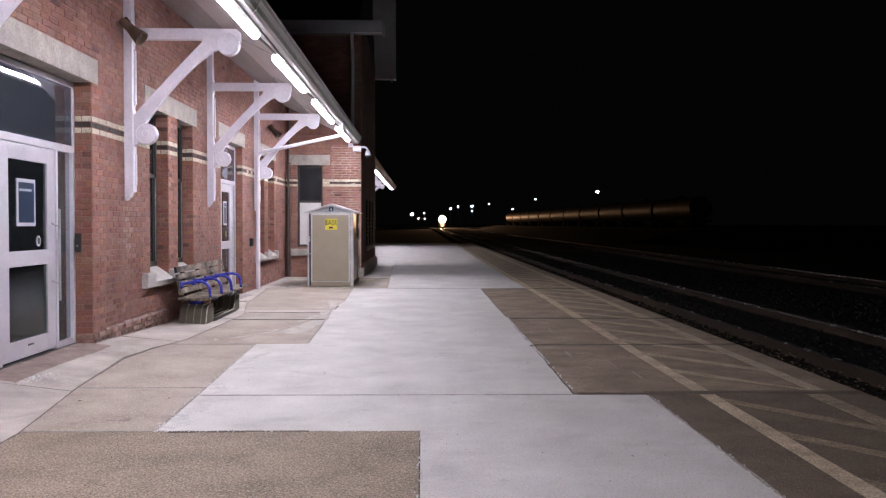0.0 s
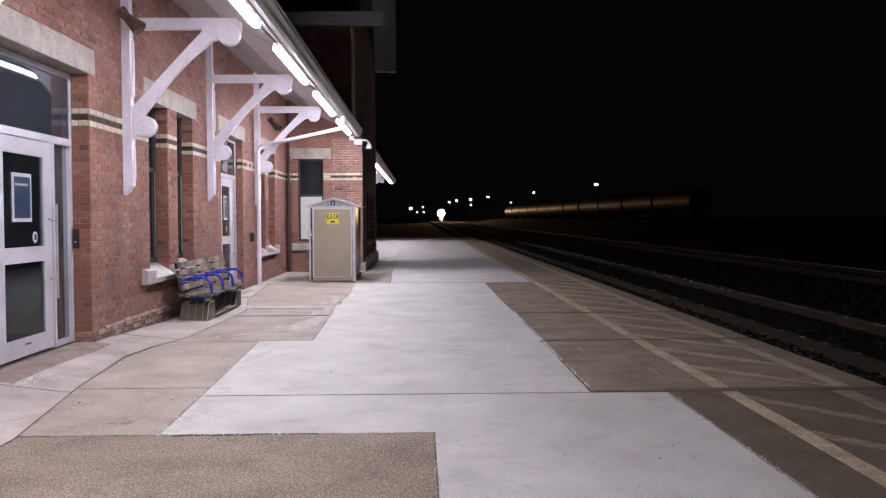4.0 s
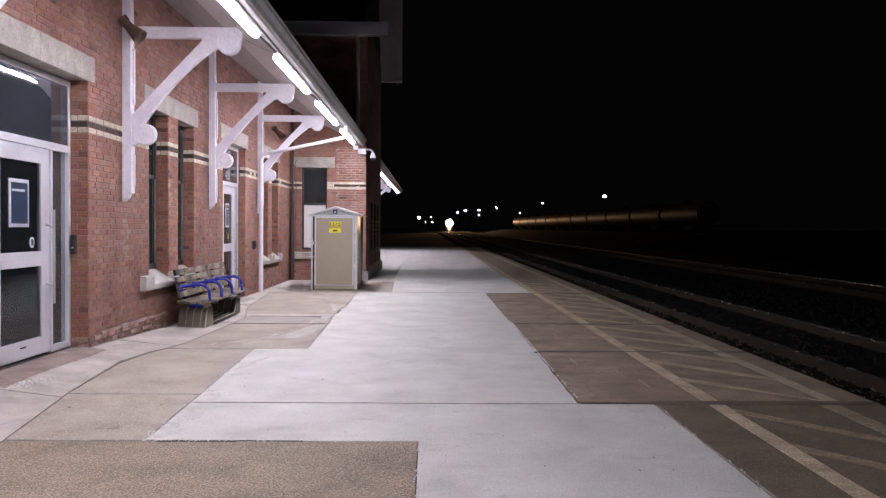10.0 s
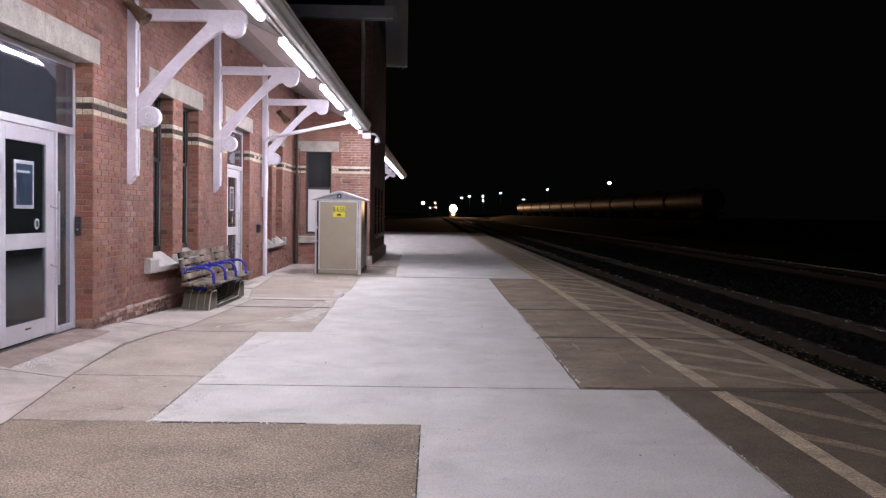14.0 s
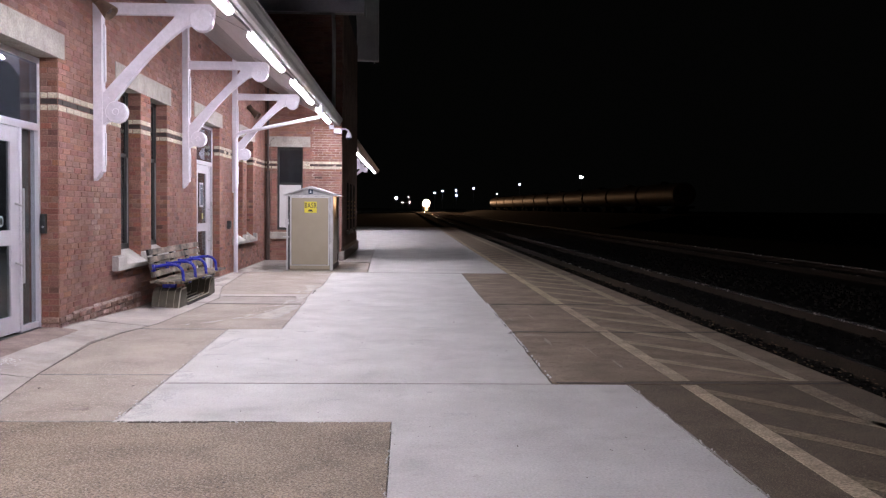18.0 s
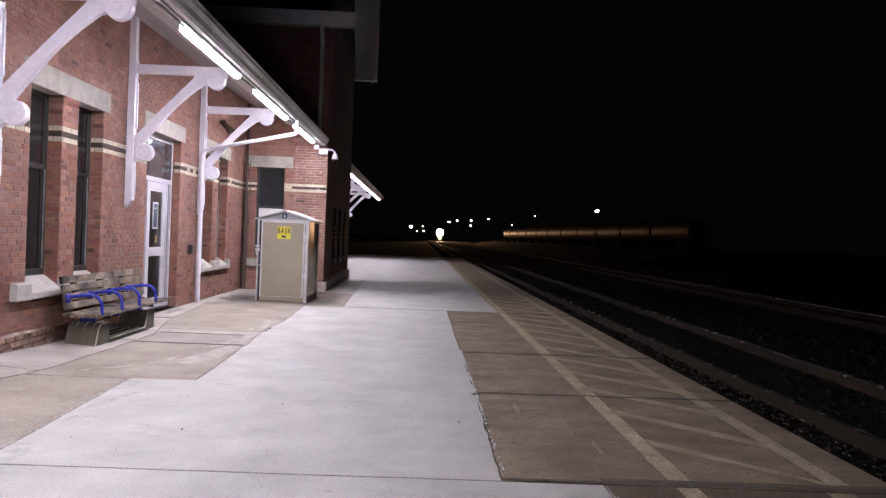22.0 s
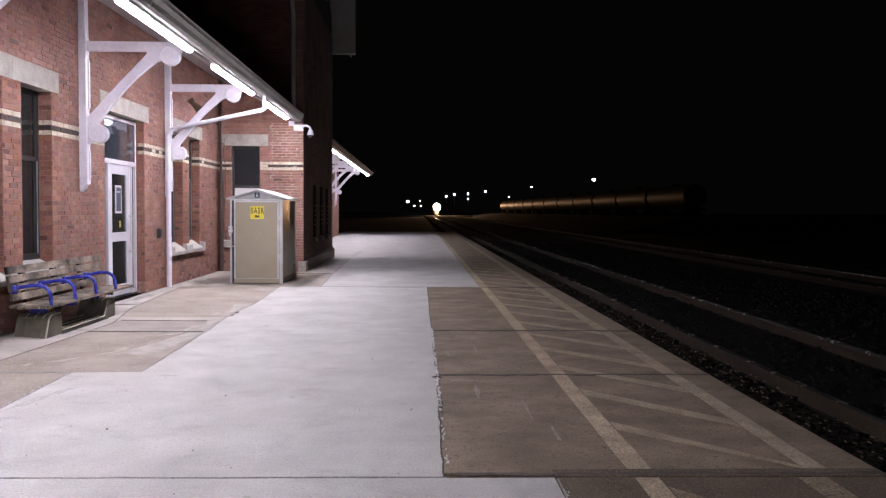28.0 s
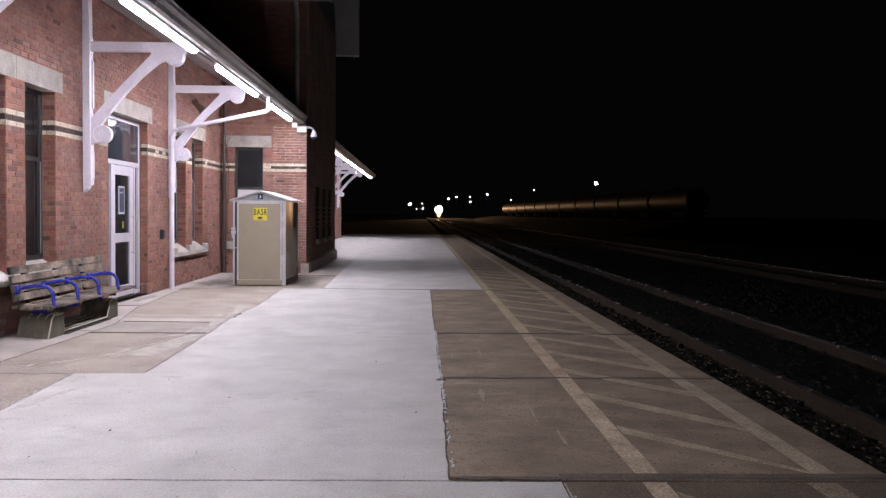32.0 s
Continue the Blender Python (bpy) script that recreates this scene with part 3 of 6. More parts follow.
def edge(line, y0, y1, shift):
    """The stretch of a broken edge from y0 to y1, moved sideways by half a joint."""
    def at(y):
        for (xa, ya), (xb, yb) in zip(line, line[1:]):
            if min(ya, yb) <= y <= max(ya, yb) and ya != yb:
                return xa + (xb - xa) * (y - ya) / (yb - ya)
        return line[0][0] if y < line[0][1] else line[-1][0]
    inner = [(x + shift, y) for x, y in line if y0 + 0.03 < y < y1 - 0.03]
    return [(at(y0) + shift, y0)] + inner + [(at(y1) + shift, y1)]


# aggregate panels, tan panels
slab(strip(-14 + G, 5.86 - G, 1, 0.005)[::-1] + [(0.01 - G, -14 + G), (0.01 - G, 5.87 - G)], M_pebble, 0.0, "brown exposed-aggregate panel")
slab(strip(5.87 + G, 7.55 - G, 1, 0.005)[::-1] + [(-1.79 - G, 5.87 + G), (-1.84 - G, 7.55 - G)], M_tan)
slab(strip(7.55 + G, 10.46 - G, 1, 0.005)[::-1] + [(-1.84 - G, 7.55 + G), (-1.945 - G, 10.46 - G)], M_tan)
slab(strip(10.46 + G, 13.25, 1, 0.005)[::-1] + edge(EDGE_WEST, 10.46 + G, 13.25, -G), M_tan)
slab(strip(13.275, 14.36 - G, 1, 0.005)[::-1] + edge(EDGE_WEST, 13.275, 14.36 - G, -G), M_tan_grey)
slab(strip(14.36 + G, 14.80 - G, 1, 0.005)[::-1] + edge(EDGE_WEST, 14.36 + G, 14.80 - G, -G), M_walkway, 0.0, "pale repair strip")
slab(strip(14.80 + G, 19.85 - G, 1, 0.005)[::-1] + edge(EDGE_WEST, 14.80 + G, 19.85 - G, -G), M_tan)
slab([(-4.06, 19.85 + G), (-2.6, 19.85 + G), (-2.6, EY + 0.3), (-4.06, EY + 0.3)], M_walkway)
slab([(-2.6 + G, 19.85 + G), (-0.74 - G, 19.85 + G), (-0.82 - G, 23.6 - G), (-2.6 + G, 23.6 - G)], M_tan)
slab([(-2.6 + G, 23.6 + G), (-0.82 - G, 23.6 + G), (-0.97 - G, 31.0 - G), (-2.6 + G, 31.0 - G)], M_walkway)
slab([(-4.06, 31.0 + G), (-0.97 - G, 31.0 + G), (-1.1, 68.0), (-4.06, 68.0)], M_concrete)

# light concrete lane
slab([(0.01 + G, -14), (1.90 - G, -14), (1.90 - G, 7.19 - G), (-1.83 + G, 7.19 - G), (-1.79 + G, 5.87 + G), (0.01 + G, 5.87 + G)], M_concrete, 0.0, "pale broom-finished concrete slab")
slab([(-1.83 + G, 7.19 + G)] + edge(EDGE_EAST, 7.19 + G, 13.39 - G, -G) + edge(EDGE_WEST, 10.50, 13.39 - G, G)[::-1] + [(-1.945 + G, 10.46)], M_concrete)
slab(edge(EDGE_EAST, 13.39 + G, 19.9 - G, -G) + edge(EDGE_WEST, 13.39 + G, 19.9 - G, G)[::-1], M_concrete)
ys = [19.9, 26.2, 32.5, 39.0, 45.5, 52.0, 58.0, 63.0, 68.0]
for a, b in zip(ys, ys[1:]):
    lean = lambda y: -0.74 - 0.021 * (y - 19.9) if y < 31 else -0.97 - 0.004 * (y - 31)
    slab([(lean(a) + G, a + G), (2.33 - G, a + G), (2.33 - G, b - G), (lean(b) + G, b - G)], M_concrete)

# brown slabs along the track
slab([(1.90 + G, -14)] + [(3.76, -14), (3.76, 7.19 - G), (1.90 + G, 7.19 - G)], M_brown_rough, 0.0, "dark exposed-aggregate slab at the platform edge")
for a, b in ((7.27, 10.36), (10.36, 13.40), (13.40, 19.9)):
    slab([(3.76, a + 0.010), (3.76, b - 0.010)] + edge(EDGE_EAST, a + 0.010, b - 0.010, G)[::-1], M_brown, 0.0, "brown stained concrete slab")
for a, b in zip(ys, ys[1:]):
    slab([(2.33 + G, a + G), (3.76, a + G), (3.76, b - G), (2.33 + G, b - G)], M_brown)

# worn yellow lines and hatching, paint on the slabs
def paint(points, name="yellow_line", material=None):
    n = len(points)
    verts = [(x, y, 0.0005) for x, y in points] + [(x, y, 0.0035) for x, y in points]
    return link_mesh(name, verts, [tuple(range(n, 2 * n))] + [(i, (i + 1) % n, n + (i + 1) % n, n + i) for i in range(n)], material or M_yellow, platform, "worn yellow safety paint")


breaks = [-14, -8, -2, 3.9, 7.17, 7.33, 10.34, 10.38, 13.33, 13.47, 19.86, 19.94, 26.1, 32.4, 38.9, 45.4, 51.9, 68.0]
for a, b in zip(breaks, breaks[1:]):
    if b - a > 0.3:
        paint(ragged([(2.335, a), (2.335, b)], 0.006, 0.5, 31) + ragged([(2.465, b), (2.465, a)], 0.006, 0.5, 32))
        out0, out1 = (3.345, 3.472) if a > 7.2 else (3.235, 3.395)
        paint(ragged([(out0, a), (out0, b)], 0.006, 0.5, 33) + ragged([(out1, b), (out1, a)], 0.006, 0.5, 34), "yellow_line", M_hatch if a > 7.2 else M_hatch_faint)
for first, step, lean, count, low, high in ((8.42, 1.18, 1.28, 46, 7.35, 62.0), (6.91, -1.18, 1.40, 17, -14.0, 7.16)):
    for k in range(count):
        at = first + step * k
        line = []
        for side in (-0.115, 0.115):
            for x in (2.475, 3.335)[::1 if side < 0 else -1]:
                line.append((x, min(max(at + side - lean * (x - 2.46), low), high)))
        if line[0][1] < line[3][1] and line[1][1] < line[2][1]:
            paint(line, "hatch_stripe", M_hatch if step > 0 else M_hatch_faint)


def dirty_joint(points, width, seed, material=None, rise=None):
    """Dirt and moss packed in a joint: a low ragged ribbon along the line."""
    rnd = random.Random(seed)
    fine = []
    for (xa, ya), (xb, yb) in zip(points, points[1:]):
        n = max(2, int(math.hypot(xb - xa, yb - ya) / 0.11))
        fine += [(xa + (xb - xa) * i / n, ya + (yb - ya) * i / n) for i in range(n)]
    fine.append(points[-1])
    across = abs(points[-1][0] - points[0][0]) > abs(points[-1][1] - points[0][1])
    one, two, drift = [], [], 0.0
    for x, y in fine:
        drift = 0.8 * drift + rnd.uniform(-0.2, 0.2) * width
        a, b = width * rnd.uniform(0.2, 0.75), width * rnd.uniform(0.2, 0.75)
        one.append((x, y + drift - a) if across else (x + drift - a, y))
        two.append((x, y + drift + b) if across else (x + drift + b, y))
    n = len(fine)
    up = rise or (lambda x, y: 0.0)
    verts = [(x, y, up(x, y) + 0.0042) for x, y in one + two] + [(x, y, up(x, y) + 0.0002) for x, y in one + two]
    faces = []
    for i in range(n - 1):
        faces += [(i, i + 1, n + i + 1, n + i), (2 * n + i, 2 * n + i + 1, i + 1, i), (n + i, n + i + 1, 3 * n + i + 1, 3 * n + i)]
    return link_mesh("dirty_joint", verts, faces, material or M_joint, platform, "dark dirt packed in the slab joint")


for k, (xa, xb, y, w) in enumerate(((1.33, 3.74, 10.36, 0.060), (1.33, 3.74, 13.40, 0.085), (1.33, 3.74, 7.24, 0.055), (-1.70, -1.18, 5.855, 0.034), (-1.18, -0.75, 5.862, 0.014), (-2.78, -1.42, 13.26, 0.06),
                                    (-2.75, -1.62, 14.37, 0.035), (2.36, 3.74, 19.9, 0.12), (-3.60, -3.16, 16.4, 0.03), (-2.55, -0.86, 23.6, 0.08))):
    dirty_joint([(xa, y), (xb, y)], w, 40 + k)
for k, (xa, xb, y, w) in enumerate(((-1.80, 1.31, 7.19, 0.013), (-2.70, -1.72, 5.865, 0.016), (-2.93, -1.85, 7.55, 0.022), (-3.02, -1.97, 10.46, 0.04), (-0.74, 2.30, 19.9, 0.07))):
    dirty_joint([(xa, y), (xb, y)], w, 60 + k, M_joint_pale)
dirty_joint([(x + 0.004, y) for x, y in KERB if 1 < y < 19.5], 0.0045, 80, M_joint)
dirty_joint([(x, y) for x, y in EDGE_EAST][::2], 0.008, 81)
dirty_joint([(x, y) for x, y in EDGE_WEST][::2], 0.007, 82, M_joint_pale)
for k, (ya, yb) in enumerate(((2.2, 7.4), (9.9, 16.3), (17.0, 24.0))):
    dirty_joint([(WX + 0.025, ya), (WX + 0.025, yb)], 0.025, 90 + k, M_foot_dirt, climb)
for k, y in enumerate((4.2, 7.40, 10.72, 13.4)):
    dirty_joint([(WX + 0.02, y), (kerb_x(y), y)], 0.014 + 0.004 * k, 96 + k, M_joint_pale, climb)
dirty_joint([(1.905, -2.0), (1.905, 7.15)], 0.012, 83, M_joint_pale)
dirty_joint([(-1.80, 5.9), (-1.84, 7.5), (-1.94, 10.4)], 0.011, 84, M_joint_pale)


def smear(name, cx, cy, w, h, material, seed, label, z=0.003, turn=0.0):
    """A thin uneven patch on the slabs, its rim broken."""
    rnd = random.Random(seed)
    count = 22
    rim = []
    for i in range(count):
        a = 2 * math.pi * i / count
        k = rnd.uniform(0.45, 1.15)
        px, py = 0.5 * w * k * math.cos(a), 0.5 * h * k * math.sin(a)
        rim.append((cx + px * math.cos(turn) - py * math.sin(turn), cy + px * math.sin(turn) + py * math.cos(turn)))
    verts = [(x, y, 0.0004) for x, y in rim] + [(cx + (x - cx) * 0.93, cy + (y - cy) * 0.93, z) for x, y in rim]
    faces = [tuple(range(count, 2 * count))] + [(i, (i + 1) % count, count + (i + 1) % count, count + i) for i in range(count)]
    return link_mesh(name, verts, faces, material, platform, label)


rnd = random.Random(67)
for k in range(26):
    y = 6.0 + 4.3 * rnd.random()
    smear("edge_dirt", -1.79 - 0.031 * (y - 5.9) + 0.05 + abs(rnd.gauss(0, 0.07)), y, rnd.uniform(0.04, 0.16), rnd.uniform(0.08, 0.40), M_stain, 400 + k, "grey dirt along the pale slab's edge", 0.0010 + 0.00004 * k, rnd.uniform(-0.5, 0.3))
for k in range(22):
    x, y = rnd.uniform(-1.2, 1.2), 6.4 + 12.5 * rnd.random()
    smear("oil_stain", x, y, rnd.uniform(0.06, 0.30), rnd.uniform(0.03, 0.12), M_stain, 440 + k, "faint grey stain on the concrete", 0.0012)
rnd = random.Random(61)
for k, (cx, cy, sx, sy, count) in enumerate(((-1.85, 12.0, 0.16, 0.42, 6), (-1.55, 12.75, 0.08, 0.5, 5), (-1.62, 13.75, 0.12, 0.32, 9), (-1.60, 15.3, 0.18, 0.30, 6), (-2.2, 11.2, 0.25, 0.3, 4))):
    for i in range(count):
        q = rnd.gauss(0, 1)
        smear("mortar_patch", cx + sx * (0.6 * q + 0.35 * rnd.gauss(0, 1)), cy + sy * (0.8 * q + 0.3 * rnd.gauss(0, 1)), rnd.uniform(0.015, 0.06), rnd.uniform(0.12, 0.60), M_mortar_patch, 200 + 20 * k + i,
              "pale smeared mortar patch", 0.0020 + 0.0001 * i, rnd.uniform(-0.7, 0.1))
for k, (cx, cy, w, h) in enumerate(((-1.43, 15.35, 0.05, 0.30), (-1.42, 15.0, 0.03, 0.25), (1.315, 10.25, 0.10, 0.12), (1.32, 9.2, 0.035, 0.8), (1.31, 12.1, 0.03, 0.7))):
    smear("edge_break", cx, cy, w, h, M_joint, 330 + k, "dark chipped-out slab edge", 0.0048)
for k, (cx, cy, w, h) in enumerate(((1.62, 9.6, 0.05, 0.5), (1.95, 9.0, 0.02, 0.9), (1.50, 10.10, 0.30, 0.14), (1.45, 11.6, 0.03, 0.35), (2.05, 8.2, 0.03, 0.6), (1.75, 11.9, 0.02, 0.7))):
    smear("pale_scuff", cx, cy, w, h, M_scuff, 350 + k, "pale scuff on the brown slab", 0.0012)
# Stained paving; the patch right of the locker puts its shadow in colour.
for k, (cx, cy, w, h) in enumerate(((-3.05, 21.3, 0.75, 2.2), (-1.15, 20.9, 0.45, 1.8), (-3.45, 17.6, 0.25, 1.6))):
    smear("stain_shade_patch", cx, cy, w, h, M_stain_shade, 370 + k, "dark patch of stain and locker shadow on the paving", 0.0010)
for k, (cx, cy, w, h) in enumerate(((0.48, 6.10, 0.24, 0.09), (-1.35, 9.15, 0.45, 0.06))):
    smear("oil_stain", cx, cy, w, h, M_stain, 80 + k, "faint grey stain on the concrete", 0.0012)
rnd = random.Random(77)
rows = [7.46 + 0.12 * k for k in range(21)]
verts = []
for y in rows:
    for x in (WX - 0.30, WX - 0.02, WX + 0.06, WX + 0.15 + 0.05 * math.sin(2.1 * y) + rnd.uniform(-0.02, 0.02), WX + 0.22):
        verts.append((x, y, climb(x, y) + (0.0065 if x < WX + 0.215 else -0.004)))
link_mesh("door_apron", verts, [(5 * r + c, 5 * r + c + 1, 5 * r + c + 6, 5 * r + c + 5) for r in range(len(rows) - 1) for c in range(4)], M_door_strip, platform, "pinkish stained strip before the door")
# thin mortar wash trailed over the tan slabs beside the pale lane, and the groove drawn through it
def wash(points, seed, z):
    rim = ragged(points + points[:1], 0.028, 0.07, seed)[:-1]
    n = len(rim)
    return link_mesh("mortar_wash", [(x, y, h) for h in (0.0004, z) for x, y in rim], [tuple(range(n, 2 * n))] + [(i, (i + 1) % n, n + (i + 1) % n, n + i) for i in range(n)], M_mortar_wash, platform, "thin pale mortar wash on the tan slab")


wash([(-1.83, 11.58), (-1.85, 11.93), (-1.69, 12.74), (-1.57, 13.20), (-1.43, 13.20), (-1.43, 12.46), (-1.48, 12.03), (-1.53, 11.49), (-1.65, 11.46)], 51, 0.0016)
wash([(-1.53, 14.84), (-1.64, 16.06), (-1.69, 16.60), (-1.50, 16.45), (-1.49, 15.42), (-1.49, 14.84)], 52, 0.0016)
wash([(-1.52, 13.52), (-1.60, 14.32), (-1.49, 14.33), (-1.47, 13.52)], 53, 0.0016)
dirty_joint([(-1.852, 11.84), (-1.76, 12.25), (-1.69, 12.60), (-1.60, 13.20)], 0.010, 99, M_foot_dirt)
smear("drain_lid", -2.15, 6.25, 0.20, 0.12, M_foot_dirt, 91, "small dark cover set in the tan slab", 0.003)

# crumbled white joint filler along the edge of the pale lane, fine grit on the slabs
def crumbs(name, places, size, material, label, seed):
    rnd = random.Random(seed)
    verts, faces = [], []
    for x, y in places:
        a, l, w = rnd.uniform(-0.3, 0.3), size * rnd.uniform(0.5, 2.2), size * rnd.uniform(0.25, 0.6)
        k = len(verts)
        for px, py in ((-w, -l), (w, -l), (w * 0.7, l), (-w * 0.8, l)):
            verts.append((x + px * math.cos(a) - py * math.sin(a), y + px * math.sin(a) + py * math.cos(a), 0.0005))
        for px, py in ((-w, -l), (w, -l), (w * 0.7, l), (-w * 0.8, l)):
            verts.append((x + 0.8 * (px * math.cos(a) - py * math.sin(a)), y + 0.8 * (px * math.sin(a) + py * math.cos(a)), 0.0005 + size * 0.4))
        faces += [(k + 4, k + 5, k + 6, k + 7)] + [(k + i, k + (i + 1) % 4, k + 4 + (i + 1) % 4, k + 4 + i) for i in range(4)]
    ob = link_mesh(name, verts, faces, material)
    return tagged(ob, label, "debris", kind="stuff")


rnd = random.Random(17)
crumbs("joint_filler", [(1.312 + rnd.uniform(-0.006, 0.010), 7.2 + 6.4 * rnd.random() ** 0.8) for _ in range(150)], 0.016, M_board, "crumbled white joint filler between the slabs", 1)
crumbs("edge_chips", [(-1.80 - 0.031 * (y - 5.9) + rnd.gauss(0, 0.012), y) for y in (5.9 + 4.5 * rnd.random() for _ in range(90))] + [(-1.8 + 1.8 * rnd.random() ** 1.6, 5.868 + rnd.gauss(0, 0.014)) for _ in range(70)]
       + [(0.012 + rnd.gauss(0, 0.012), 2.6 + 3.2 * rnd.random()) for _ in range(50)] + [(1.90 + rnd.gauss(0, 0.012), 3.0 + 4.1 * rnd.random()) for _ in range(50)], 0.011, M_concrete, "pale chips along the broken slab edges", 6)
crumbs("scraps", [(-3.05, 7.05), (-2.70, 6.95), (-2.02, 7.05), (-2.45, 9.2), (-0.35, 9.4), (0.7, 11.2), (-0.9, 8.3), (1.1, 8.9)], 0.011, M_joint, "dark scraps lying on the slabs", 7).location.z = 0.004
crumbs("grit", [(rnd.uniform(-2.5, 3.5), rnd.uniform(2.5, 18)) for _ in range(160)], 0.006, M_joint, "dark grit and small chips on the slabs", 2)
salt = [(rnd.uniform(-1, 0.9) * rnd.random() ** 0.5, rnd.gauss(0, 0.085)) for _ in range(420)]
crumbs("salt", [(-3.46 + 0.26 * a - b * 0.6, 7.66 + 0.40 * a + b) for a, b in salt], 0.0065, M_board, "white road salt grains by the door", 3).location.z = 0.060
crumbs("dry_leaves", [(3.86 + rnd.random() * 0.45, rnd.uniform(5, 34)) for _ in range(700)], 0.015, M_leaf, "dry brown leaves among the ballast stones", 4).location.z = -0.085
slab([(1.90 + G, 7.20), (3.76, 7.20), (3.76, 7.345), (1.90 + G, 7.335)], M_brown_rough, 0.004, "dark cast lip between the slabs")


# tracks
def bend(y):
    """The tracks run straight past the platform and swing gently aside beyond it."""
    return 0.0 if y < 90 else 3.4 * ((y - 90) / 308) ** 2


def swept(outline, ys, x, z):
    """An outline across the track, carried along its line."""
    n = len(outline)
    verts = [(x + bend(y) + px, y, z + pz) for y in ys for px, pz in outline]
    faces = [tuple(range(n)), tuple(range(len(verts) - 1, len(verts) - n - 1, -1))]
    for r in range(len(ys) - 1):
        faces += [(r * n + i, (r + 1) * n + i, (r + 1) * n + (i + 1) % n, r * n + (i + 1) % n) for i in range(n)]
    return verts, faces


def rail(x, top, y0, y1, gauge, name="rail"):
    group = empty(name, "rusty steel rail with a polished head", "rail", "rails of the tracks", (x, y0, top))
    web = [(-0.07, -0.172), (0.07, -0.172), (0.07, -0.158), (0.012, -0.14), (0.010, -0.045), (0.036, -0.036), (0.036, -0.003), (-0.036, -0.003), (-0.036, -0.036), (-0.010, -0.045), (-0.012, -0.14), (-0.07, -0.158)]
    ys = [y0, 90] + [90 + 20 * k for k in range(1, 26)] + [y1]
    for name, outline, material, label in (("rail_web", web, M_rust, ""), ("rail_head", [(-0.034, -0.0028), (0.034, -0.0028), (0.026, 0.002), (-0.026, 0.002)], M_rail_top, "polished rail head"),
                                            ("gauge_face", [(gauge * 0.0362, -0.026), (gauge * 0.0385, -0.024), (gauge * 0.0375, -0.006), (gauge * 0.0355, -0.0035)], M_rail_top, "polished inner edge of the rail")):
        verts, faces = swept(outline, ys, 0.0, 0.0)
        link_mesh(name, [(px, y - y0, pz) for px, y, pz in verts], faces, material, group, label)
    return group


for x, top, gauge in ((4.40, 0.0, 1), (5.90, 0.0, -1), (10.55, -0.04, 1), (12.05, -0.04, -1)):
    rail(x, top, -30, 700, gauge)
tie = tagged(part("railway_tie", box(-1.28, 1.28, -0.11, 0.11, -0.16, 0.0, 0.012), M_tie), "creosoted wooden railway tie in ballast", "railway tie", "ties under the near track")
tie.matrix_basis = pose(5.15, -6.0, -0.155)
for i in range(1, 75):
    copy_thing(tie, pose(5.15 + 0.02 * math.sin(i * 2.3), -6.0 + i * 0.56, -0.155, 0, 0, 0.6 * math.sin(i * 1.7)))


def stones(name, count, area, size, seed, label):
    """Broken stones scattered on the ballast, each an uneven eight-cornered chip."""
    rnd = np.random.default_rng(seed)
    base = np.array([(-1, -1, -1), (1, -1, -1), (1, 1, -1), (-1, 1, -1), (-1, -1, 1), (1, -1, 1), (1, 1, 1), (-1, 1, 1)], float)
    x0, x1, y0, y1, z = area
    pos = np.stack([rnd.uniform(x0, x1, count), y0 + (y1 - y0) * rnd.random(count) ** 1.5, np.full(count, z)], 1)
    r = rnd.uniform(size[0], size[1], count)
    shape = base[None] * rnd.uniform(0.35, 0.8, (count, 8, 3))
    turn = rnd.uniform(0, math.pi, count)
    c, s = np.cos(turn), np.sin(turn)
    x = shape[..., 0] * c[:, None] - shape[..., 1] * s[:, None]
    yy = shape[..., 0] * s[:, None] + shape[..., 1] * c[:, None]
    v = np.stack([x, yy, shape[..., 2]], 2) * r[:, None, None] + pos[:, None, :]
    quads = np.array([(0, 3, 2, 1), (4, 5, 6, 7), (0, 1, 5, 4), (1, 2, 6, 5), (2, 3, 7, 6), (3, 0, 4, 7)])
    f = (quads[None] + 8 * np.arange(count)[:, None, None]).reshape(-1, 4)
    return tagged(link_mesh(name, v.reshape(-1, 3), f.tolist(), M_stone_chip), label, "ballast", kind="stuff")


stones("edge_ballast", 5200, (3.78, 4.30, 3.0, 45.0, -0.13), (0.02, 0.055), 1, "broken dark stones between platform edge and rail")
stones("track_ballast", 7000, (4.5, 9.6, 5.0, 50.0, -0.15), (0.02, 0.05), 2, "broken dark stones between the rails")


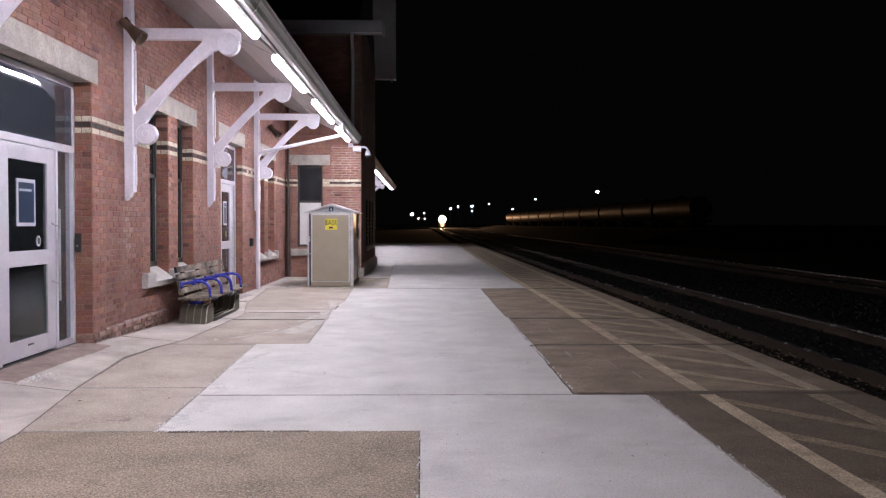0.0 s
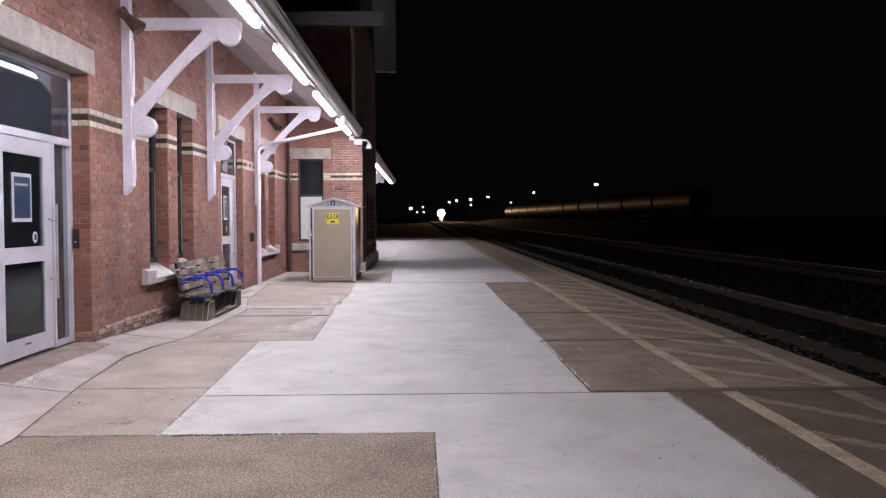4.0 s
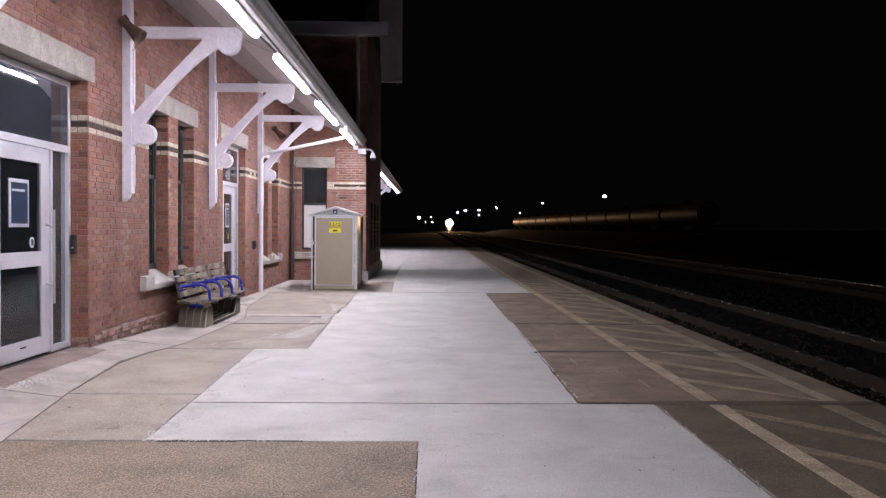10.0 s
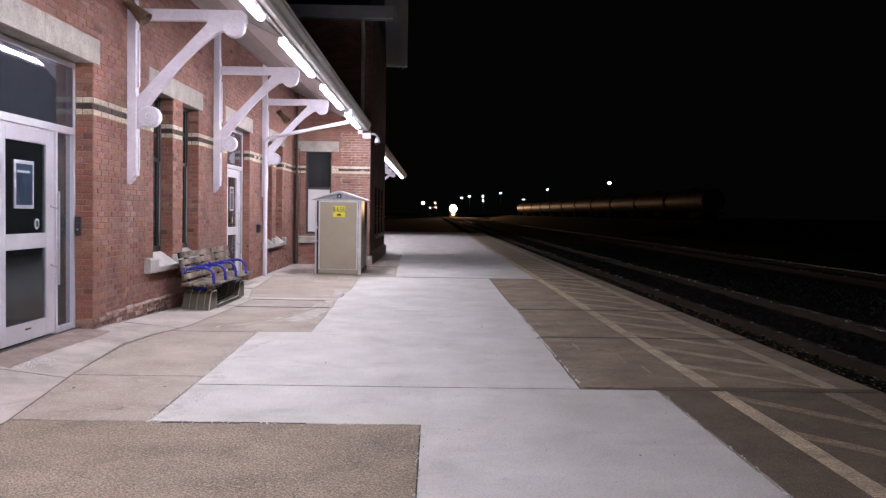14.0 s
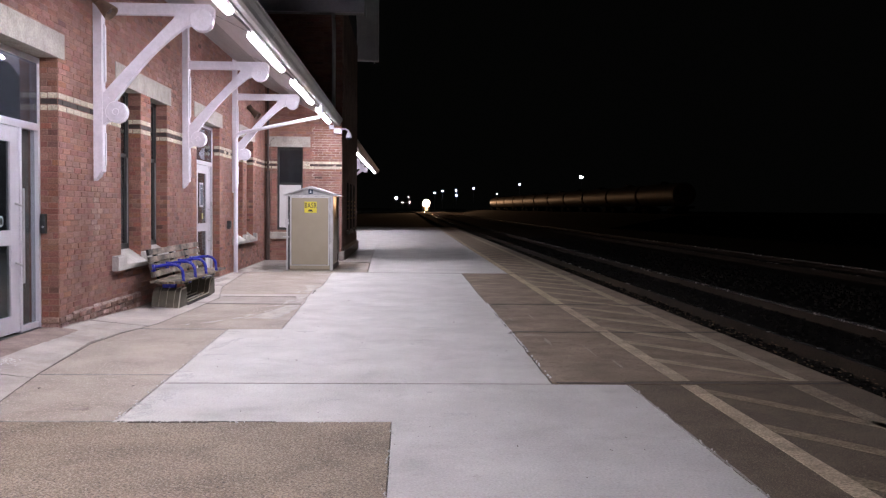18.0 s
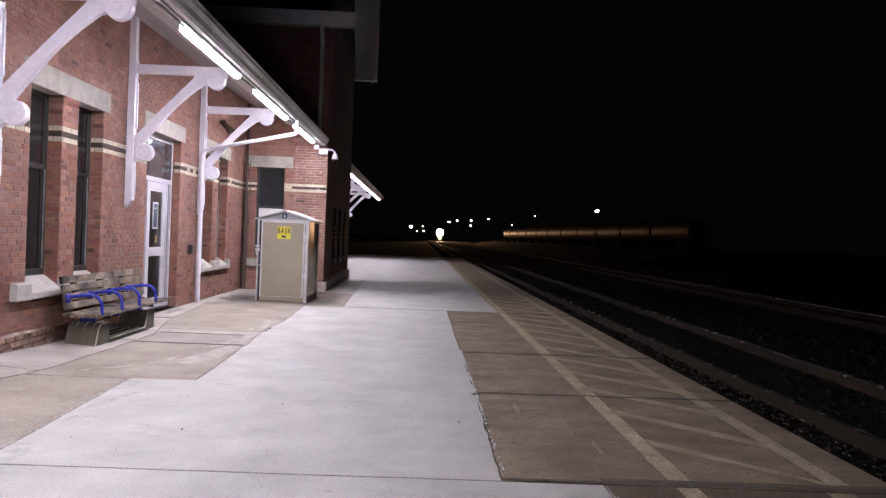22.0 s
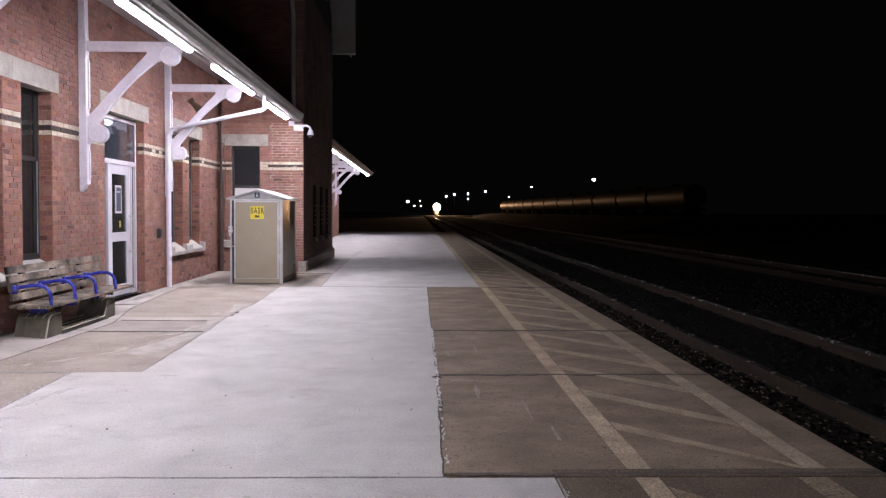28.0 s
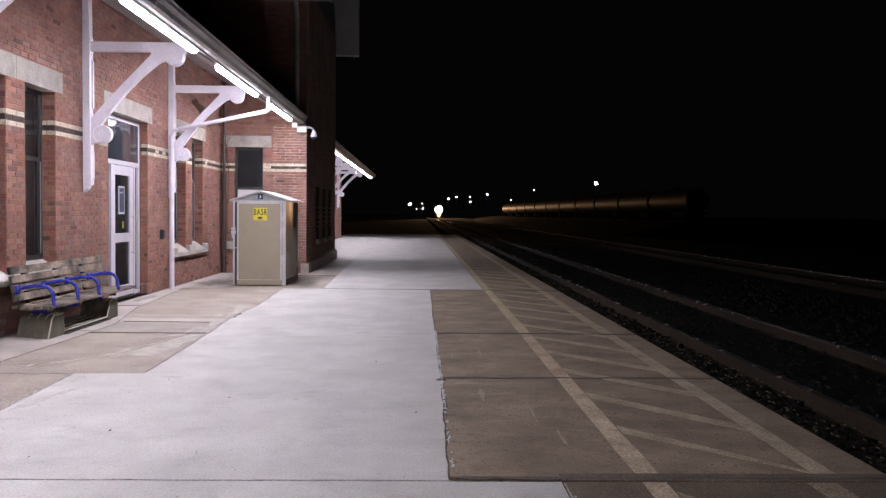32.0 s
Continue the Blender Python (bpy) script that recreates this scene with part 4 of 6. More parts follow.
# ---- canopies ----
def canopy(y0, y1, name, metal):
    """Lean-to canopy: sloping soffit in two tones, roof, fascia and gutter."""
    top = empty(name, "white-painted lean-to platform canopy with a metal gutter", "canopy", at=(0, 0, 0))
    slope = lambda x: 4.55 - 0.482 * (x - WX)
    a, m, b = WX + 0.002, -2.72, -1.80
    # Inner boards are a darker grey than the outer ones.
    part("inner_soffit", prism([(a, slope(a)), (m, slope(m)), (m, slope(m) + 0.05), (a, slope(a) + 0.05)], "y", y0, y1), M_soffit_grey, top, "grey inner soffit boards")
    part("outer_soffit", prism([(m, slope(m) - 0.012), (b, slope(b) - 0.012), (b, slope(b) + 0.05), (m, slope(m) + 0.05)], "y", y0, y1), M_soffit, top, "white soffit boards")
    part("roof", prism([(a - 0.5, slope(a - 0.5) + 0.06), (-1.70, slope(-1.70) + 0.07), (-1.70, slope(-1.70) + 0.17), (a - 0.5, slope(a - 0.5) + 0.20)], "y", y0 + 0.01, y1 - 0.01), M_roof, top, "dark shingled canopy roof")
    part("fascia", box(-1.80, -1.772, y0, y1, 3.548, 3.70), M_soffit, top, "white fascia board")
    # Dark strip puts the shade between fascia and gutter into colour.
    part("gap_strip", box(-1.772, -1.757, y0, y1, 3.580, 3.70), M_conduit, top, "dark strip for the shaded gap behind the gutter")
    gut = [(-1.757, 3.556), (-1.690, 3.552), (-1.655, 3.576), (-1.640, 3.628), (-1.606, 3.672), (-1.600, 3.720), (-1.757, 3.700)]
    part("gutter", prism(gut, "y", y0 - 0.02, y1 + 0.02, 0.003), metal, top, "smooth metal gutter")
    part("gutter_lip", rod([(-1.604, y0 - 0.02, 3.728), (-1.604, y1 + 0.02, 3.728)], 0.011, 8), M_white, top, "rolled pale gutter lip")
    for k in range(int(y0) + 1, int(y1), 3):
        part("gutter_seam", prism([(x + 0.003, z - 0.003) for x, z in gut[1:6]] + [(-1.62, 3.716), (-1.69, 3.59)], "y", k, k + 0.05), M_gutter, top)
    for k in range(int(y0) + 1, int(y1), 4):
        part("soffit_joint", prism([(m + 0.004, slope(m + 0.004) - 0.016), (b - 0.004, slope(b - 0.004) - 0.016), (b - 0.004, slope(b - 0.004) - 0.010), (m + 0.004, slope(m + 0.004) - 0.010)], "y", k + 0.6, k + 0.612), M_conduit, top)
    return top


canopy(-13.5, EY - 0.01, "platform_canopy", M_gutter)
canopy(BY + 0.01, 57.4, "platform_canopy", M_gutter_old)


def ring(centre, axis_y, inner, outer, depth):
    """A flat raised ring on the face of a boss that looks down the platform."""
    bm = bmesh.new()
    n = 36
    for s in (-1,):
        rows = [[bm.verts.new((centre[0] + r * math.cos(2 * math.pi * k / n), s * d, centre[1] + r * math.sin(2 * math.pi * k / n))) for k in range(n)]
                for r, d in ((inner, axis_y - 0.004), (inner + 0.005, axis_y + depth), (outer - 0.005, axis_y + depth), (outer, axis_y - 0.004))]
        for a, b in zip(rows, rows[1:]):
            for k in range(n):
                bm.faces.new((a[k], a[(k + 1) % n], b[(k + 1) % n], b[k]))
    return bm


def bracket(y):
    """Timber canopy bracket: post with ogee foot and stopped chamfers, beam, curved strut and turned bosses."""
    top = empty("canopy_bracket", "white-painted timber canopy bracket with round bosses", "bracket", "brackets along the station wall", (WX, y, 1.7))
    w = 0.072
    post = [(0.0, 0.0), (0.018, 0.0), (0.026, 0.028), (0.060, 0.040), (0.072, 0.072), (0.074, 0.098), (0.112, 0.104), (0.112, 1.085), (0.098, 1.125), (0.098, 1.900), (0.110, 1.935),
            (0.110, 2.150), (0.094, 2.190), (0.094, 2.79), (0.0, 2.845)]
    part("post", prism(post, "y", -w, w, 0.006), M_white, top)
    for low, high in ((0.16, 0.60), (1.16, 1.87)):
        part("post_fillet", prism([(0.096, low), (0.120, low + 0.03), (0.120, high - 0.03), (0.096, high)], "y", 0.022, w - 0.006), M_white, top)
    part("beam", prism([(0.09, 1.975), (1.12, 1.975), (1.42, 1.950), (1.42, 2.062), (1.37, 2.108), (0.09, 2.108)], "y", -0.052, 0.052, 0.006), M_white, top)
    lower, upper = [], []
    for i in range(15):
        f = i / 14
        upper.append((0.105 + 0.895 * f, 1.035 + 0.955 * f + 0.010 * math.sin(math.pi * f)))
        lower.append((0.200 + 0.965 * f, 0.885 + 1.020 * f + 0.095 * math.sin(math.pi * f)))
    part("strut", prism(upper + lower[::-1], "y", -0.048, 0.048), M_white, top)
    part("strut_stop", prism([(0.93, 1.905), (1.10, 1.84), (1.22, 1.90), (1.22, 1.985), (0.965, 1.985)], "y", -0.050, 0.050, 0.004), M_white, top)
    for x, z, r in ((0.262, 0.818, 0.128), (1.268, 1.922, 0.138)):
        boss = part("boss", disc((x, 0, z), "y", r, 0.138, 36, 0.010), M_white, top)
        part("boss_ring", ring((x, z), 0.069, 0.030, 0.046, 0.006), M_white, boss)
        part("boss_rim", ring((x, z), 0.069, r * 0.86, r * 0.96, 0.004), M_white, boss)
        part("boss_button", disc((x, 0, z), "y", 0.014, 0.148, 16, 0.004), M_white, boss)
    part("lower_block", prism([(0.105, 0.66), (0.16, 0.70), (0.26, 0.72), (0.22, 0.95), (0.105, 1.06)], "y", -0.050, 0.050), M_white, top)
    return top


first = bracket(6.66)
for y in (2.28, 11.06, 15.43, 19.82, 37.2, 41.6, 46.0, 50.4, 54.8):
    copy_thing(first, pose(WX, y, 1.7))


def capsule(half, radius):
    """A round diffuser along y with domed ends."""
    bm = bmesh.new()
    rings = []
    ends = [(-half + radius * (1 - math.cos(a)), radius * math.sin(a)) for a in (0.25, 0.7, 1.15, math.pi / 2)]
    ends += [(-y, q) for y, q in reversed(ends)]
    for y, q in ends:
        rings.append([bm.verts.new((q * math.cos(k * math.pi / 9), y, q * math.sin(k * math.pi / 9))) for k in range(18)])
    for a, b in zip(rings, rings[1:]):
        for k in range(18):
            bm.faces.new((a[k], a[(k + 1) % 18], b[(k + 1) % 18], b[k]))
    bm.faces.new(rings[0][::-1])
    bm.faces.new(rings[-1])
    return bm


def tube_lamp(y0, y1):
    """Long weatherproof fluorescent batten under the canopy's edge."""
    top = empty("tube_light", "lit weatherproof fluorescent batten under the canopy", "light fitting", "tube lights along the canopy", (-1.885, (y0 + y1) / 2, 3.575))
    half = (y1 - y0) / 2
    shell = [(0.057 * math.cos(a), 0.057 * math.sin(a)) for a in (radians(k) for k in [*range(-15, 196, 15), 202])]
    tray = shell + [(-0.058, -0.024), (-0.061, -0.016), (-0.059, 0.03), (-0.045, 0.075), (0.045, 0.075), (0.059, 0.03), (0.061, -0.016)]
    part("housing", prism(tray, "y", -half + 0.05, half - 0.05), M_white, top)
    bm = capsule(half, 0.053)
    part("tube", bm, M_tube_far if 15 < y1 < 30 else M_tube_weak if y1 > 30 else M_tube, top, "glowing white diffuser", True)
    for s in (-1, 1):
        part("end_cap", box(-0.04, 0.04, s * (half - 0.06) - 0.03, s * (half - 0.06) + 0.03, 0.045, 0.088, 0.006), M_steel, top)
    for f in (-0.6, 0.6):
        part("hanger", box(-0.02, 0.02, f * half - 0.02, f * half + 0.02, 0.078, 0.14), M_steel, top)
    return top


LAMPS = [(-6.0, -2.75), (-1.6, 1.65), (2.85, 6.0), (7.25, 10.25), (11.70, 14.60), (16.05, 19.15), (20.55, 23.50), (32.3, 36.2), (37.5, 40.8), (41.9, 45.2), (46.3, 49.6), (50.6, 53.9), (54.8, 57.2)]
for a, b in LAMPS:
    tube_lamp(a, b)
for (a, b), (c, d) in zip(LAMPS, LAMPS[1:]):
    if 0 < c - b < 2:
        tagged(part("conduit", rod([(-1.885, b - 0.05, 3.580), (-1.868, b + 0.12, 3.570), (-1.835, b + 0.35 * (c - b), 3.556), (-1.825, b + 0.65 * (c - b), 3.552), (-1.850, c - 0.15, 3.566), (-1.885, c + 0.05, 3.580)], 0.016, 10), M_flex), "flexible grey conduit between two tube lights", "conduit", "conduits between the tube lights")


# ---- openings: lintels, sills, windows, doors ----
def lintel(y0, y1, z0=2.98, z1=3.245):
    top = empty("lintel", "grey limestone lintel over an opening", "lintel", "stone lintels", (WX, (y0 + y1) / 2, z0))
    mid = (y0 + y1) / 2
    spans = [(y0, y1)] if y1 - y0 < 2.6 else [(y0, mid - 0.002), (mid + 0.002, y1)]
    for a, b in spans:
        part("lintel_stone", box(-0.30, 0.012, a - mid, b - mid, -0.008, z1 - z0, 0.006), M_stone, top)
    return top


lintel(7.20, 10.07)
lintel(11.84, 14.63)
lintel(16.23, 18.70)
lintel(19.93, 22.72)


def sill(y0, y1, lights):
    """Sloped sill with full-height blocks beside and between the window lights."""
    top = empty("sill", "sloped limestone window sill", "sill", "stone sills", (WX, y0, 0.57))
    part("sill_stone", prism([(-0.26, 0.0), (0.080, 0.0), (0.080, 0.070), (-0.165, 0.236), (-0.26, 0.238)], "y", 0.0, y1 - y0, 0.005), M_sill, top)
    ends = [y0 + 0.004] + [v for light in lights for v in light[:2]] + [y1 - 0.004]
    block = [(-0.17, 0.05), (0.055, 0.05), (0.083, 0.064), (0.083, 0.172), (0.066, 0.186), (0.0, 0.192), (-0.17, 0.192)]
    for a, b in zip(ends[::2], ends[1::2]):
        part("sill_block", prism(block, "y", a - y0, b - y0), M_sill, top)
    return top


sill(11.68, 14.58, (WINDOW_A, WINDOW_B))
sill(19.78, 22.68, (WINDOW_C, WINDOW_D))


def sash_window(y0, y1, number):
    """Tall two-light sash in a dark frame, set back in the brick opening."""
    top = tagged(new("window_%d" % number), "tall dark-framed sash window in a brick reveal", "window", "tall narrow windows", "structure")
    top.location = (WX - 0.17, y0, 0.80)
    w, h = y1 - y0, 2.18
    for a, b, low, high in ((0, 0.045, 0, h), (w - 0.045, w, 0, h), (0.045, w - 0.045, h - 0.06, h), (0.045, w - 0.045, 0, 0.08)):
        part("window_frame", box(-0.07, 0.0, a, b, low, high, 0.006), M_dark_frame, top)
    part("meeting_rail", box(-0.060, -0.012, 0.045, w - 0.045, 1.27, 1.325, 0.005), M_dark_frame, top)
    for a, b in ((0.045, 0.085), (w - 0.085, w - 0.045)):
        part("sash_stile", box(-0.062, -0.030, a, b, 0.08, 1.27, 0.004), M_dark_frame, top)
        part("sash_stile", box(-0.046, -0.014, a, b, 1.325, h - 0.06, 0.004), M_dark_frame, top)
    part("pane", box(-0.048, -0.042, 0.085, w - 0.085, 0.08, 1.27), M_glass, top)
    part("pane", box(-0.032, -0.026, 0.085, w - 0.085, 1.325, h - 0.06), M_glass, top)
    part("sash_bead", box(-0.012, 0.003, w - 0.054, w - 0.046, 0.08, 1.27), M_bead, top, "pale grey sash channel")
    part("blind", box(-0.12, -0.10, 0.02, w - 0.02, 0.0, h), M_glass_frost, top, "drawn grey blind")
    return top


for i, o in enumerate((WINDOW_A, WINDOW_B, WINDOW_C, WINDOW_D)):
    sash_window(o[0], o[1], i + 1)

# window of the block's end wall, its lower half boarded white
w5 = tagged(new("window_5"), "dark sash window, lower half boarded white", "window", kind="structure")
w5.location = (-3.32, EY + 0.14, 0.80)
for a, b, low, high in ((0, 0.05, 0, 2.19), (0.63, 0.68, 0, 2.19), (0.05, 0.63, 2.12, 2.19), (0.05, 0.63, 0, 0.06)):
    part("window_frame", box(a, b, 0.0, 0.07, low, high, 0.005), M_dark_frame, w5)
part("meeting_rail", box(0.05, 0.63, -0.006, 0.05, 1.19, 1.25, 0.004), M_dark_frame, w5)
part("pane", box(0.05, 0.63, 0.022, 0.028, 1.25, 2.12), M_glass, w5)
part("boarding", box(0.055, 0.625, 0.012, 0.030, 0.065, 1.185, 0.003), M_board, w5, "white board behind the lower sash")
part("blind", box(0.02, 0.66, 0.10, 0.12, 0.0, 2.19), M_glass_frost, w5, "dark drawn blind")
l4 = empty("lintel", "grey limestone lintel over the end window", "lintel", "stone lintels", (-3.01, EY, 2.99))
part("lintel_stone", box(-0.57, 0.57, -0.012, 0.2, -0.008, 0.265, 0.006), M_stone, l4)
s4 = empty("sill", "limestone sill of the end window", "sill", "stone sills", (-3.01, EY, 0.57))
part("sill_stone", prism([(0.13, 0.0), (-0.085, 0.0), (-0.085, 0.15), (0.13, 0.23)], "x", -0.58, 0.56, 0.006), M_stone, s4)


def entrance(y0, y1, leaf0, leaf1, floor_z, depth, number, label):
    """Aluminium entrance: frame with transom light, side lights and one glazed leaf."""
    x = WX - depth
    top = tagged(new("door_%d" % number), label, "door", "aluminium entrances", "structure")
    top.location = (x, y0, floor_z)
    w, head, bar = y1 - y0, 2.96 - floor_z, 2.20 - floor_z
    a, b = leaf0 - y0, leaf1 - y0
    for p, q, low, high in ((0.0, 0.055, 0, head), (w - 0.055, w, 0, head), (0.055, w - 0.055, head - 0.06, head), (0.055, w - 0.055, bar - 0.01, bar + 0.065), (a - 0.055, a - 0.006, 0, bar - 0.01), (b + 0.006, b + 0.055, 0, bar - 0.01)):
        part("frame", box(-0.09, 0.0, p, q, low, high, 0.004), M_alu, top)
    part("transom_pane", box(-0.016, -0.010, 0.055, w - 0.055, bar + 0.065, head - 0.06), M_glass_dusty, top)
    for p, q in ((0.055, a - 0.055), (b + 0.055, w - 0.055)):
        if q - p > 0.05:
            part("side_pane", box(-0.045, -0.039, p, q, 0.07, bar - 0.01), M_glass, top).visible_shadow = False
            for k in range(int((q - p) / 0.09) + 1):
                part("blind_slat", box(-0.116, -0.110, p + 0.09 * k, min(p + 0.09 * k + 0.085, q), 0.02, bar), M_blind, top, "hanging grey blind slat")
            part("bottom_rail", box(-0.07, -0.01, p, q, 0.0, 0.07, 0.004), M_alu, top)
    leaf = part("door_leaf", box(-0.055, -0.012, a, a + 0.17, 0.025, bar - 0.018, 0.004), M_alu, top)
    for p, q, low, high in ((b - 0.20, b, 0.025, bar - 0.018), (a + 0.17, b - 0.20, 0.025, 0.20), (a + 0.17, b - 0.20, 0.91, 1.06), (a + 0.17, b - 0.20, bar - 0.17, bar - 0.018)):
        part("leaf_rail", box(-0.055, -0.012, p, q, low, high, 0.003), M_alu, leaf)
    part("leaf_pane", box(-0.036, -0.030, a + 0.17, b - 0.20, 0.20, 0.91), M_glass_leaf, leaf)
    part("leaf_pane", box(-0.036, -0.030, a + 0.17, b - 0.20, 1.06, bar - 0.17), M_glass_leaf, leaf)
    hx = 0.05
    part("pull_handle", rod([(hx, b - 0.045, 0.52), (hx, b - 0.045, 1.48)], 0.014, 10), M_steel, leaf, "long vertical steel pull handle")
    for z in (0.70, 1.30):
        part("handle_stud", rod([(-0.012, b - 0.10, z + 0.03), (hx, b - 0.045, z)], 0.010, 8), M_steel, leaf)
    part("lock_bar", box(-0.012, -0.006, (a + b) / 2 - 0.06, (a + b) / 2 + 0.06, 0.13, 0.145), M_black, leaf)
    part("threshold", box(-0.12, 0.02, 0.0, w, -0.02, 0.008), M_black, top, "black rubber threshold")
    mid = (a + b) / 2
    return top, mid, a, b


def notice(top, y, z, w, h):
    """Framed notice behind the glass, its writing as bars."""
    sheet = part("notice", box(-0.028, -0.018, y - w / 2, y + w / 2, z - h / 2, z + h / 2, 0.002), M_alu, top, "white-framed blue notice")
    part("notice_sheet", box(-0.0175, -0.0165, y - w / 2 + 0.035, y + w / 2 - 0.035, z - h / 2 + 0.035, z + h / 2 - 0.035), M_poster, sheet)
    part("notice_line", box(-0.0162, -0.0154, y - w / 2 + 0.05, y + w / 2 - 0.09, z + h * 0.24, z + h * 0.29), M_poster_text, sheet)
    for k in range(5):
        part("notice_line", box(-0.0162, -0.0154, y - w / 2 + 0.06, y + w / 2 - 0.07 - 0.02 * (k % 3), z + h * (0.12 - 0.09 * k), z + h * (0.135 - 0.09 * k)), M_poster, sheet)


d1, mid, a, b = entrance(7.40, 9.89, 8.10, 9.36, 0.09, 0.19, 1, "wide silver aluminium entrance door, shut")
notice(d1, 1.275, 1.53, 0.42, 0.46)
tagged(d1, "silver aluminium entrance door with side lights and transom")
sticker = part("sticker", disc((-0.022, 1.56, 1.15), "x", 0.055, 0.004, 24), M_poster_text, d1, "pale round window sticker")
part("sticker_mark", box(-0.019, -0.0175, 1.535, 1.585, 1.12, 1.18), M_black, sticker)
d2, mid, a, b = entrance(16.42, 18.45, 17.04, 18.14, 0.02, 0.14, 2, "silver aluminium entrance door beside the bench")
notice(d2, 1.13, 1.60, 0.30, 0.46)
part("sticker", box(-0.026, -0.02, 1.16, 1.25, 1.14, 1.25), M_sticker, d2, "yellow window sticker")

# warm-white ceiling globe seen through the transom of the second door
globe = empty("ceiling_globe", "small lit ceiling globe inside the entrance", "light fitting", at=(-4.05, 17.82, 2.93))
bm = bmesh.new()
bmesh.ops.create_uvsphere(bm, u_segments=20, v_segments=12, radius=0.085)
part("globe", bm, glowing("lit_globe", (1.0, 0.95, 0.9), 6.0), globe, smooth=True)
part("globe_base", disc((0, 0, 0.12), "z", 0.06, 0.12), M_white, globe)


# ---- things on the wall ----
def downpipe(y, foot, with_tag, x0, lean):
    top = empty("downpipe", "white round downpipe from gutter to ground", "downpipe", "downpipes", (WX, y, foot))
    part("drop", rod([(1.93, lean, 3.56 - foot), (1.93, lean, 3.32 - foot)], 0.042, 14), M_white, top, smooth=True)
    part("slant", rod([(1.93, lean, 3.37 - foot), (1.92, lean, 3.33 - foot), (1.87, 0.97 * lean, 3.30 - foot), (0.26, 0.06 * lean, 2.97 - foot), (0.165, 0.0, 2.93 - foot), (x0, 0.0, 2.84 - foot)], 0.042, 14), M_white, top, smooth=True)
    part("pipe", rod([(x0, 0, 2.85 - foot), (x0, 0, 0.005)], 0.046, 14), M_white, top, smooth=True)
    for z in (2.2, 0.9):
        part("pipe_strap", rod([(x0, 0, z - 0.02), (x0, 0, z + 0.02)], 0.050, 14), M_white, top)
    if with_tag:
        part("tape_band", rod([(x0, 0, 0.28), (x0, 0, 0.40)], 0.051, 14), M_black, top, "black tape band")
        part("tag", box(0.105, 0.175, -0.062, -0.050, 0.405, 0.50, 0.003), M_tag, top, "yellow tag")
    return top


downpipe(19.58, 0.0, False, 0.115, -0.17)
downpipe(6.38, 0.085, True, 0.165, -1.6)

pipe = empty("corner_pipe", "dark brown rainwater pipe in the wall corner", "pipe", at=(WX + 0.10, EY - 0.13, 0.2))
part("pipe", rod([(0, 0, -0.19), (0, 0, 2.12)], 0.055, 12), M_pipe_dark, pipe, smooth=True)
part("upper_pipe", rod([(0, 0, 2.12), (0, 0.02, 4.3)], 0.034, 12), M_pipe_dark, pipe, smooth=True)
part("socket", rod([(0, 0, 2.05), (0, 0, 2.15)], 0.064, 12), M_pipe_dark, pipe)
for z in (0.5, 1.9, 2.8):
    part("pipe_strap", box(-0.06, 0.06, -0.05, 0.06, z, z + 0.03), M_pipe_dark, pipe)

tagged(part("cable", rod([(-3.40, EY - 0.012, 3.22), (-3.475, EY - 0.016, 3.12), (-3.485, EY - 0.016, 2.70), (-3.44, EY - 0.014, 2.35), (-3.475, EY - 0.014, 1.60), (-3.465, EY - 0.016, 0.92), (-3.42, EY - 0.016, 0.72), (-3.47, EY - 0.016, 0.45)], 0.007, 8), M_pipe_dark, smooth=True), "thin dark cable hanging beside the end window", "cable")


def horn(x, y, z, turn):
    top = empty("horn_loudspeaker", "brown horn loudspeaker on a bracket", "loudspeaker", "horn loudspeakers", (x, y, z))
    top.rotation_euler = (0, radians(42), radians(turn))
    bm = bmesh.new()
    bmesh.ops.create_cone(bm, cap_ends=False, segments=24, radius1=0.055, radius2=0.095, depth=0.20, matrix=Matrix.Translation((0.16, 0, 0)) @ Matrix.Rotation(radians(90), 4, "Y"))
    bmesh.ops.solidify(bm, geom=list(bm.faces), thickness=0.008)
    part("bell", bm, M_horn, top, smooth=True)
    part("driver", disc((-0.01, 0, 0), "x", 0.055, 0.15, 20, 0.012), M_horn, top)
    part("plug", disc((0.15, 0, 0), "x", 0.040, 0.17, 16, 0.012), M_pipe_dark, top)
    part("clamp", rod([(0.05, 0, 0.02), (0.0, 0, 0.05), (-0.07, 0.0, 0.06)], 0.016, 8), M_pipe_dark, top)
    return top


horn(WX + 0.12, 10.76, 3.79, -12)
horn(WX + 0.11, 21.45, 3.66, -20)

box1 = empty("door_intercom", "small dark intercom box on the doorway's brick jamb", "intercom", at=(WX - 0.145, 9.89, 1.12))
part("case", box(-0.03, 0.025, -0.065, -0.004, -0.02, 0.19, 0.008), M_black, box1)
part("button", disc((0.0, -0.068, 0.05), "y", 0.012, 0.008, 16), M_bead, box1)
part("speaker_slot", box(-0.02, 0.018, -0.068, -0.0645, 0.11, 0.13), M_dark_frame, box1)
box2 = empty("wall_socket_box", "small black weatherproof socket box on the wall", "socket", at=(WX, 19.21, 0.94))
part("case", box(0.008, 0.075, -0.05, 0.05, 0.0, 0.17, 0.01), M_black, box2)
part("cover", box(0.075, 0.09, -0.045, 0.045, 0.03, 0.16, 0.006), M_dark_frame, box2)

